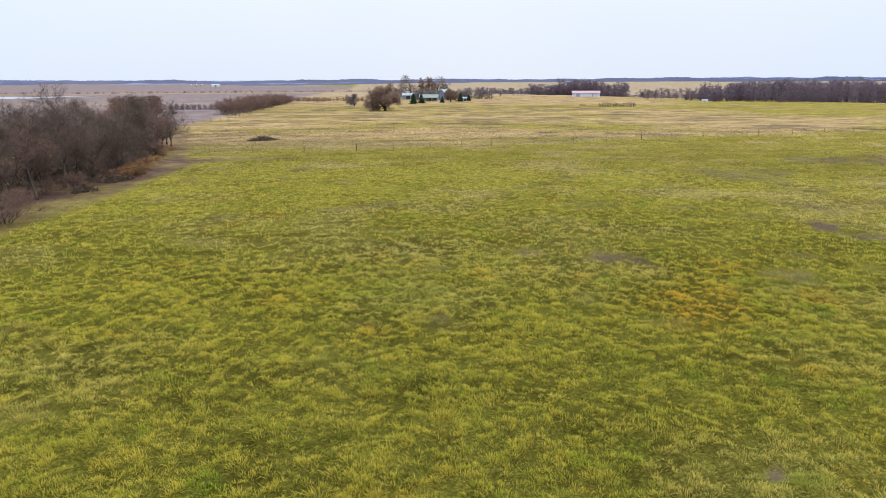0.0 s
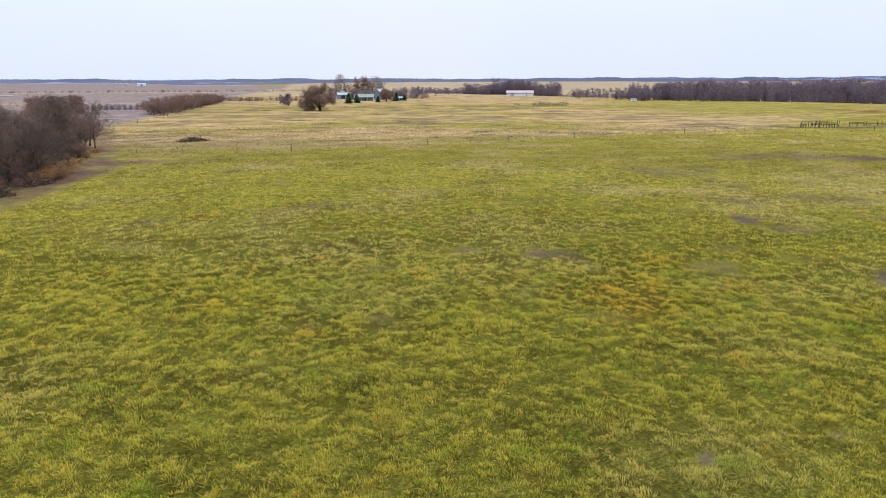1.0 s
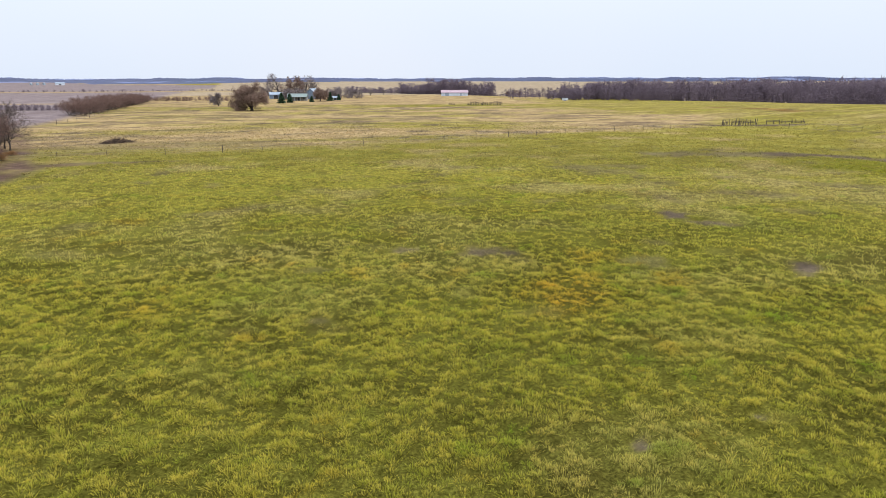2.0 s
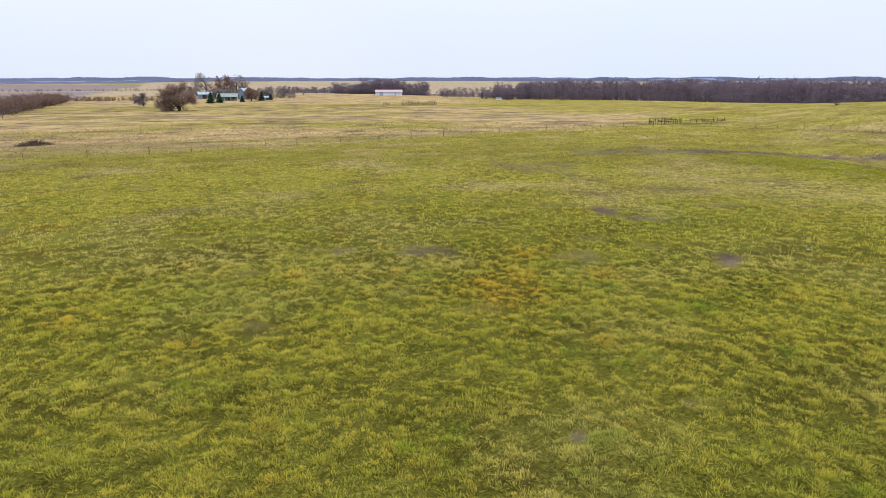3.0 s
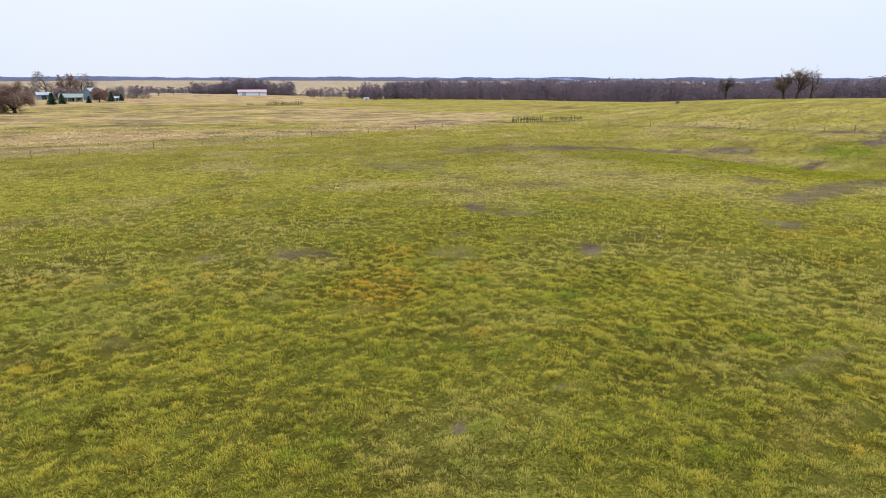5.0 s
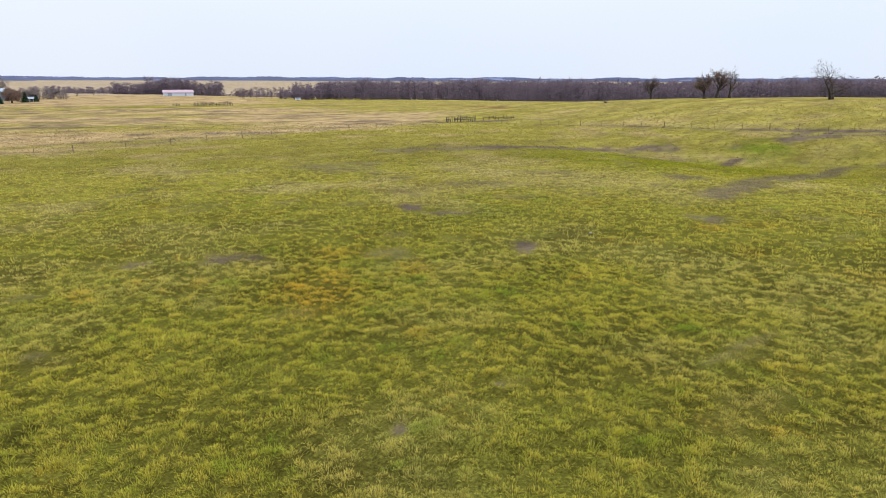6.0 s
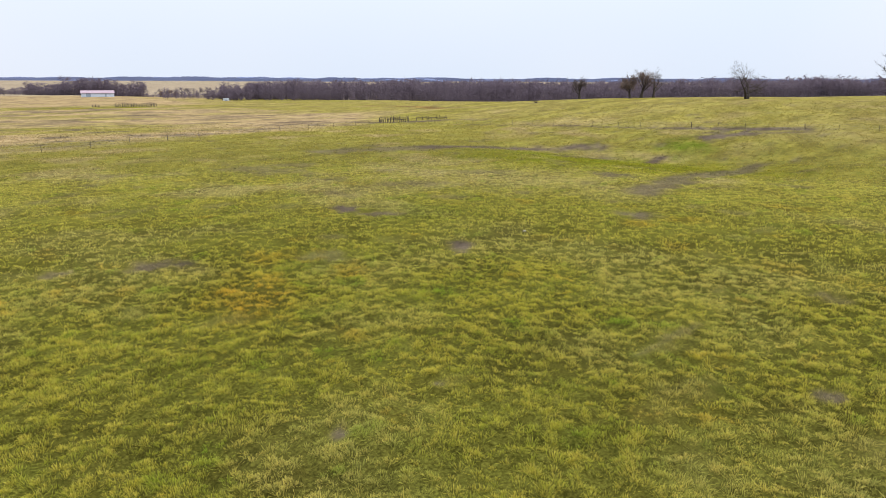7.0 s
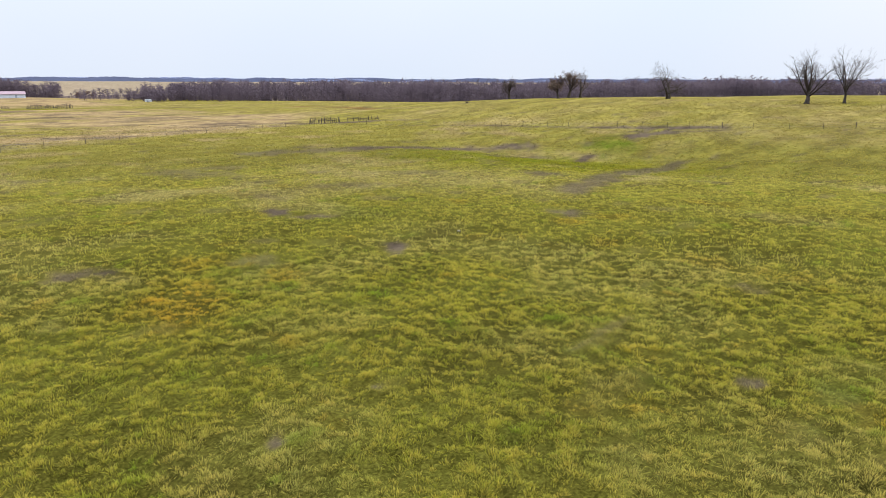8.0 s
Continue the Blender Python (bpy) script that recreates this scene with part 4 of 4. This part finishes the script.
ob.matrix_basis = pose(*place(46.25, 230), 0, 0, 20)
tagged(ob, "small heap of broken brown timber on the ridge", "timber")

tree("tall_hedge_tree", place(-30.9, 104), 12.6, 0.24, GNARL, 461, "taller sparse pale-barked tree rising over the hedgerow", group="hedgerow trees", stems=2, fan=0.3, twig=M_TWIG_PALE)
for k, (az, d, tall) in enumerate([(16.6, 570, 5.5), (16.1, 575, 4.6), (17.2, 566, 4.8)]):
    tree("red_shrub", place(az, d), tall, 0.12, SHRUB, 465 + k, "low rounded shrub with red-brown leaves at the field edge", "shrub", "red-brown shrubs", leaf=1500, leaf_size=0.4, twig=M_TWIG_RED, broad=1.3)

# ---- woods ----
_bush = [wood_model(np.random.default_rng(70 + k), 34, 150, 0.0) for k in range(4)]
woods("woodland_fringe", arc_spots(16.2, 21.0, 455, 540, 60, 51), (3.5, 8.0), M_WOOD, "thinning bare trees at the end of the wood", 52, 1.3)
woods("woodland_east", arc_spots(57, 92, 440, 530, 800, 61), (11, 15), M_WOOD, "dense leafless wood beyond the ridge", 62, 1.2, level=True)
woods("woodland", arc_spots(22.5, 57, 440, 530, 880, 11), (7.6, 12.0), M_WOOD, "dense leafless grey-brown wood in the valley", 12, 1.2, level=True)
woods("woodland_end", arc_spots(20.6, 24.5, 440, 530, 120, 55), (5.5, 10.5), M_WOOD, "uneven bare trees where the wood thins out", 56, 1.3)
woods("woodland_behind", arc_spots(26, 57, 530, 600, 230, 13), (10.8, 13.2), M_WOOD, "tall leafless wood behind", 14, 1.2, level=True)
woods("copse", arc_spots(9.5, 15.0, 640, 690, 190, 15), (8, 15.5), M_WOOD, "bare copse behind the white barn", 16, 1.2)
woods("copse_low", arc_spots(3.0, 19.5, 650, 720, 240, 17), (3.5, 7.0), M_WOOD, "low bare thicket along a field edge", 18, 1.9, _bush)
woods("copse_end", arc_spots(7.2, 10.2, 640, 690, 90, 57), (5.5, 10.5), M_WOOD, "bare copse thinning out beside the white barn", 58, 1.7, _bush)
woods("stubble_hedge", arc_spots(4.5, 22, 755, 775, 110, 71), (3.0, 6.0), M_WOOD, "bare hedge between stubble fields", 72, 2.2, _bush)
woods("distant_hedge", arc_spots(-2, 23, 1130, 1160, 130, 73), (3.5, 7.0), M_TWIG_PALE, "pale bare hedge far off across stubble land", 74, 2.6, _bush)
woods("hedge_line", arc_spots(-13.0, -6.6, 440, 472, 150, 63), (1.2, 2.8), M_TWIG_RED, "low reddish-brown hedge beyond the pasture", 64, 2.0, _bush)
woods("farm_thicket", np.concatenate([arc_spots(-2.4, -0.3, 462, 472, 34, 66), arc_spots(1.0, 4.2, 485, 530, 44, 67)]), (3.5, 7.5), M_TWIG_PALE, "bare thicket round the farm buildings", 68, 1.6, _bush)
woods("scattered_trees", arc_spots(2, 24, 780, 900, 90, 19, 60), (4, 8), M_WOOD, "scattered bare trees on stubble land", 20, 1.8, _bush)
woods("woodland_edge", arc_spots(20.8, 90, 430, 452, 640, 21), (2.5, 7.0), M_WOOD, "bare brush along the edge of the wood", 23, 1.6, _bush)
woods("woodland_brush", arc_spots(19.5, 30, 446, 500, 230, 53), (2.5, 6.0), M_WOOD, "bare underbrush among the trees of the wood", 54, 1.6, _bush)
woods("field_hedge", np.stack([np.linspace(-133, -100, 80), 312 + 3 * np.sin(np.arange(80))], 1), (1.8, 3.0), M_WOOD, "low bare hedge across the ploughed field", 22, 1.8, _bush)
woods("field_copse", arc_spots(-25.8, -22.3, 292, 315, 60, 27), (4.2, 6.6), M_TWIG_RED, "bare copse standing in the ploughed field", 28, 1.3, _bush)
woods("far_hedge", np.stack([np.linspace(-560, 60, 200), 905 + 0.2 * np.linspace(-560, 60, 200) + 14 * np.sin(np.arange(200))], 1), (1.2, 3.0), M_WOOD, "thin bare hedge between far fields", 24, 3.5, _bush)
canopy("far_woods", -60, 95, 2750, 2790, (4, 13), "distant woods on rising land, haze painted in blue-grey", 31, 0.46)
canopy("far_woods_horizon", -60, 95, 3900, 3960, (13.5, 21.5), "distant woods along the horizon, haze painted in blue-grey", 32)
canopy("far_woods_behind", 95, 300, 3000, 3060, (14, 24), "distant woods on the horizon, haze painted in blue-grey", 34)

# ---- fences and pens ----


def fence(name, line, gap, tall, label, seed, wires=3, wood_every=4):
    """Posts and wires along a line of plan points."""
    rng = np.random.default_rng(seed)
    pts = [np.array(p, float) for p in line]
    ob = thing(name, (*line[0], float(height(*line[0]))), label, "fence")
    o = np.array([*line[0], float(height(*line[0]))])
    tops = []
    thick = Soup().tube([(0, 0, -0.3), (0.01, 0, tall * 0.5), (0.02, 0.01, tall * 1.08)], [0.075, 0.07, 0.065], 7)
    thin = Soup().tube([(0, 0, -0.3), (0, 0, tall * 0.5), (0, 0, tall)], [0.042, 0.042, 0.036], 5)
    meshes = [thick.mesh("post"), thin.mesh("post")]
    k = 0
    for a, b in zip(pts[:-1], pts[1:]):
        steps = max(1, round(np.linalg.norm(b - a) / gap))
        for s in range(steps):
            p = a + (b - a) * (s + rng.uniform(-0.12, 0.12)) / steps
            z = float(height(*p))
            post = part("post", meshes[0 if k % wood_every == 0 else 1], M_POST, ob)
            post.matrix_basis = pose(p[0] - o[0], p[1] - o[1], z - o[2], rng.normal(0, 3), rng.normal(0, 3), rng.uniform(0, 360))
            tops.append((p[0] - o[0], p[1] - o[1], z - o[2]))
            k += 1
    tops = np.array(tops)
    for w in range(wires):
        part("wire", Soup().tube(tops + (0, 0, tall * (0.35 + 0.28 * w)), np.full(len(tops), 0.006), 3), M_WIRE, ob)
    return ob


fence("fence", [(-48, 111), (-16, 121.5), (10, 130.5), (41, 141), (79, 154), (104, 161)], 7.5, 1.15, "old wire fence on weathered posts across the pasture", 501)
fence("fence", [(114, 146), (125, 114), (130, 92), (134, 76), (137, 60), (141, 48), (147, 32), (154, 14), (162, -10)], 5.5, 1.15, "wire fence on thin posts below the ridge", 502)
fence("fence", [(-72, 212), (-73, 240), (-78, 290)], 9.0, 1.2, "short run of fence beside the thicket", 503)


def pen(at, wide, deep, tall, turn, seed, label, crowd, name="corral"):
    """A stock pen: uneven posts close together, with rails between them."""
    rng = np.random.default_rng(seed)
    ob = thing(name, at, label, "pen", turn=turn)
    post_mesh = Soup().tube([(0, 0, -0.3), (0.02, 0, tall * 0.5), (0.03, 0.02, tall)], [0.08, 0.075, 0.06], 6).mesh("post")
    base = Matrix.Translation(at) @ pose(0, 0, 0, 0, 0, turn)
    for side in (-0.5, 0.5):
        n = int(wide / crowd)
        at_x = np.sort(np.linspace(-wide / 2, wide / 2, n) + rng.normal(0, crowd * 0.3, n))
        tops = []
        for x in at_x:
            q = base @ Vector((x, side * deep, 0))
            z = float(height(q.x, q.y)) - at[2]
            p = part("post", post_mesh, M_POST, ob)
            p.matrix_basis = pose(x, side * deep, z, rng.normal(0, 6), rng.normal(0, 6), rng.uniform(0, 360)) @ Matrix.Diagonal((1, 1, rng.uniform(0.6, 1.15), 1))
            tops.append((x, side * deep, z))
        for lev in (0.3, 0.55, 0.8):
            for a, b in zip(tops[:-1:2], tops[2::2]):
                if rng.random() < 0.62:
                    a1, b1 = np.array(a) + (0, 0, tall * lev), np.array(b) + (0, 0, tall * lev + rng.normal(0, 0.05))
                    part("rail", Soup().tube([a1, (a1 + b1) / 2 + (0, 0, -0.03), b1], [0.045, 0.05, 0.045], 5), M_POST, ob)
    return ob


pen(place(14.35, 341), 17, 5, 1.8, -14, 511, "weathered timber stock pen in the tan pasture", 0.6)
pen(place(11.6, 345), 2.5, 2, 1.2, -12, 514, "short remnant of a timber pen", 0.8)
pen(place(34.4, 196), 8.5, 4, 1.6, -34, 512, "dilapidated timber corral of uneven leaning posts", 0.6)
pen(place(37.6, 199), 9, 3, 0.9, -37, 513, "low run of broken corral rails", 1.2)

# ---- buildings ----


def gable_house(name, at, turn, wide, deep, eaves, ridge, m_wall, m_roof, label, doors=(), windows=(), overhang=0.4, category="house", seams=0.6, m_door=M_SHADE):
    """A gabled building: wide along x, ridge along x, front towards -y. doors, windows: x, z, width, height on the front."""
    ob = thing(name, at, label, category, turn=turn)
    walls = Soup()
    t = 0.2
    walls.box(-wide / 2, wide / 2, -deep / 2, -deep / 2 + t, -0.6, eaves)
    walls.box(-wide / 2, wide / 2, deep / 2 - t, deep / 2, -0.6, eaves)
    for sx in (-1, 1):
        x0, x1 = sorted((sx * wide / 2, sx * (wide / 2 - t)))
        n0 = walls.n
        v = [(x, y, z) for x in (x0, x1) for y, z in ((-deep / 2 + t, -0.6), (deep / 2 - t, -0.6), (deep / 2 - t, eaves), (0, ridge - 0.12), (-deep / 2 + t, eaves))]
        f = [(0, 1, 2), (0, 2, 3), (0, 3, 4), (5, 7, 6), (5, 8, 7), (5, 9, 8)]
        for i in range(5):
            k = (i + 1) % 5
            f += [(i, 5 + i, 5 + k), (i, 5 + k, k)]
        walls.add(v, f)
    part("wall", solid(walls), m_wall, ob)
    roof, run = Soup(), deep / 2 + overhang
    drop = (ridge - eaves) / (deep / 2) * overhang
    for sy in (-1, 1):
        v = [(x, y, z + h) for x in (-wide / 2 - overhang, wide / 2 + overhang) for y, z in ((0, ridge), (sy * run, eaves - drop)) for h in (0.0, 0.14)]
        q = [(0, 1, 3, 2), (4, 6, 7, 5), (0, 4, 5, 1), (2, 3, 7, 6), (0, 2, 6, 4), (1, 5, 7, 3)]
        roof.add(v, [tr for a, b, c, d in q for tr in ((a, b, c), (a, c, d))])
    r = part("roof", solid(roof), m_roof, ob)
    ribs = Soup()
    for i in range(int(wide / seams) + 1):
        x = -wide / 2 + i * wide / int(wide / seams)
        for sy in (-1, 1):
            ribs.tube([(x, 0, ridge + 0.15), (x, sy * run, eaves - drop + 0.15)], [0.025, 0.025], 4)
    part("seam", ribs, m_roof, r)
    part("ridge_cap", Soup().tube([(-wide / 2 - overhang, 0, ridge + 0.13), (wide / 2 + overhang, 0, ridge + 0.13)], [0.13, 0.13], 6), m_roof, r)
    for x, z, w, h in doors:
        d = part("door", solid(Soup().box(x - w / 2, x + w / 2, -deep / 2 - 0.05, -deep / 2 - 0.003, z, z + h)), m_door, ob)
        part("door_frame", solid(Soup().box(x - w / 2 - 0.12, x - w / 2, -deep / 2 - 0.08, -deep / 2 - 0.003, z, z + h).box(x + w / 2, x + w / 2 + 0.12, -deep / 2 - 0.08, -deep / 2 - 0.003, z, z + h)
             .box(x - w / 2 - 0.12, x + w / 2 + 0.12, -deep / 2 - 0.08, -deep / 2 - 0.003, z + h, z + h + 0.12)), M_WHITE, d)
    for x, z, w, h in windows:
        win = part("window", solid(Soup().box(x - w / 2, x + w / 2, -deep / 2 - 0.03, -deep / 2 - 0.003, z, z + h)), M_GLASS, ob)
        fr = Soup()
        for a in (-w / 2 - 0.06, -0.03, w / 2 - 0.02):
            fr.box(x + a, x + a + 0.08, -deep / 2 - 0.07, -deep / 2 - 0.031, z, z + h)
        for b in (-0.08, h):
            fr.box(x - w / 2 - 0.1, x + w / 2 + 0.1, -deep / 2 - 0.09, -deep / 2 - 0.003, z + b, z + b + 0.08)
        part("window_frame", solid(fr), M_WHITE, win)
    return ob


gable_house("barn", place(11.8, 552), -10, 21, 11, 2.6, 4.3, M_WHITE, M_ROOF_RED, "long white metal barn with a faded red roof", ((-6, 0, 3, 2.6), (5, 0, 1.1, 2.1)), category="barn", seams=0.9, m_door=M_ROOF_GREY)
farmhouse = gable_house("farmhouse", place(-1.1, 438), -4, 11.5, 8, 2.3, 4.2, M_TANWALL, M_ROOF_GREEN, "low farmhouse with a green metal roof and a porch", ((1, 0, 1, 2.1),),
                        ((-3.5, 0.9, 1.4, 1.2), (4, 0.9, 1.4, 1.2)))
porch = part("porch_roof", solid(Soup().prism([(-5.6, 2.35), (6.2, 2.35), (6.2, 2.5), (-5.6, 2.5)], -6.8, -4.35)), M_ROOF_GREEN, farmhouse)
for x in (-5.3, -1.5, 2.3, 6.0):
    part("porch_post", solid(Soup().box(x - 0.08, x + 0.08, -6.7, -6.54, -0.4, 2.35)), M_WHITE, farmhouse)
gable_house("shed", place(-2.65, 492), 8, 11.5, 7, 2.9, 4.4, M_BLUE, M_ROOF_GREY, "grey metal machine shed beside the farmstead", ((-2, 0, 3, 2.5),), category="shed")
gable_house("house", place(0.15, 478), 62, 8, 7, 4.2, 7.0, M_BLUE, M_ROOF_GREY, "blue-grey two-storey house half hidden by trees", ((0, 0, 1, 2.1),), ((-2, 2.4, 1, 1.3), (2, 2.4, 1, 1.3), (-2.4, 0.8, 1, 1.2)))
gable_house("garage", place(1.9, 452), 0, 3.0, 3, 1.7, 2.4, M_TANWALL, M_ROOF_GREY, "small grey outbuilding between evergreens", ((0, 0, 1.4, 1.5),), category="shed")


def trailer(at, turn):
    ob = thing("stock_trailer", at, "white enclosed stock trailer parked at the field edge", "trailer", turn=turn, scale=0.8)
    outline = [(-2.1, 0.5), (2.1, 0.5), (2.1, 1.75), (1.95, 2.05), (-1.9, 2.05), (-2.1, 1.9)]
    part("body", solid(Soup().prism(outline, -0.95, 0.95)), M_WHITE, ob)
    for k in range(4):
        part("slat_opening", solid(Soup().box(-1.75 + k * 0.95, -1.0 + k * 0.95, -0.975, -0.953, 1.35, 1.6)), M_SHADE, ob)
    for x in (-0.5, 0.4):
        for y in (-0.85, 0.85):
            w = part("wheel", Soup().tube([(x, y - 0.11, 0.36), (x, y + 0.11, 0.36)], [0.36, 0.36], 14), M_RUBBER, ob)
            part("rim", Soup().tube([(x, y - 0.125, 0.36), (x, y + 0.125, 0.36)], [0.19, 0.19], 10), M_WHITE, w)
    part("fender", solid(Soup().box(-1.0, 0.9, -1.05, -0.96, 0.72, 0.82)), M_WHITE, ob)
    part("tongue", Soup().tube([(2.1, -0.5, 0.5), (3.2, 0, 0.48)], [0.05, 0.05], 5).tube([(2.1, 0.5, 0.5), (3.2, 0, 0.48)], [0.05, 0.05], 5).tube([(3.1, 0, -0.05), (3.1, 0, 0.6)], [0.04, 0.04], 6), M_WIRE, ob)


trailer(place(20.95, 418), -16)

# far farmstead on the skyline
gable_house("far_barn", place(-18.2, 1900), 20, 20, 12, 4.0, 6.5, M_WHITE, M_ROOF_GREY, "large white farm building far off on the skyline", ((0, 0, 4, 3),), category="barn", seams=1.5)
for k, az in enumerate((-20.0, -19.6, -19.2)):
    at = place(az, 1920)
    silo = thing("grain_bin", at, "pale metal grain bin on the skyline", "grain bin", "far grain bins")
    part("body", Soup().tube([(0, 0, -0.5), (0, 0, 3), (0, 0, 4.5)], [3.2, 3.2, 3.2], 20), M_ROOF_GREY, silo)
    part("roof", Soup().tube([(0, 0, 4.5), (0, 0, 5.3), (0, 0, 6.0)], [3.4, 1.8, 0.3], 20), M_ROOF_GREY, silo)
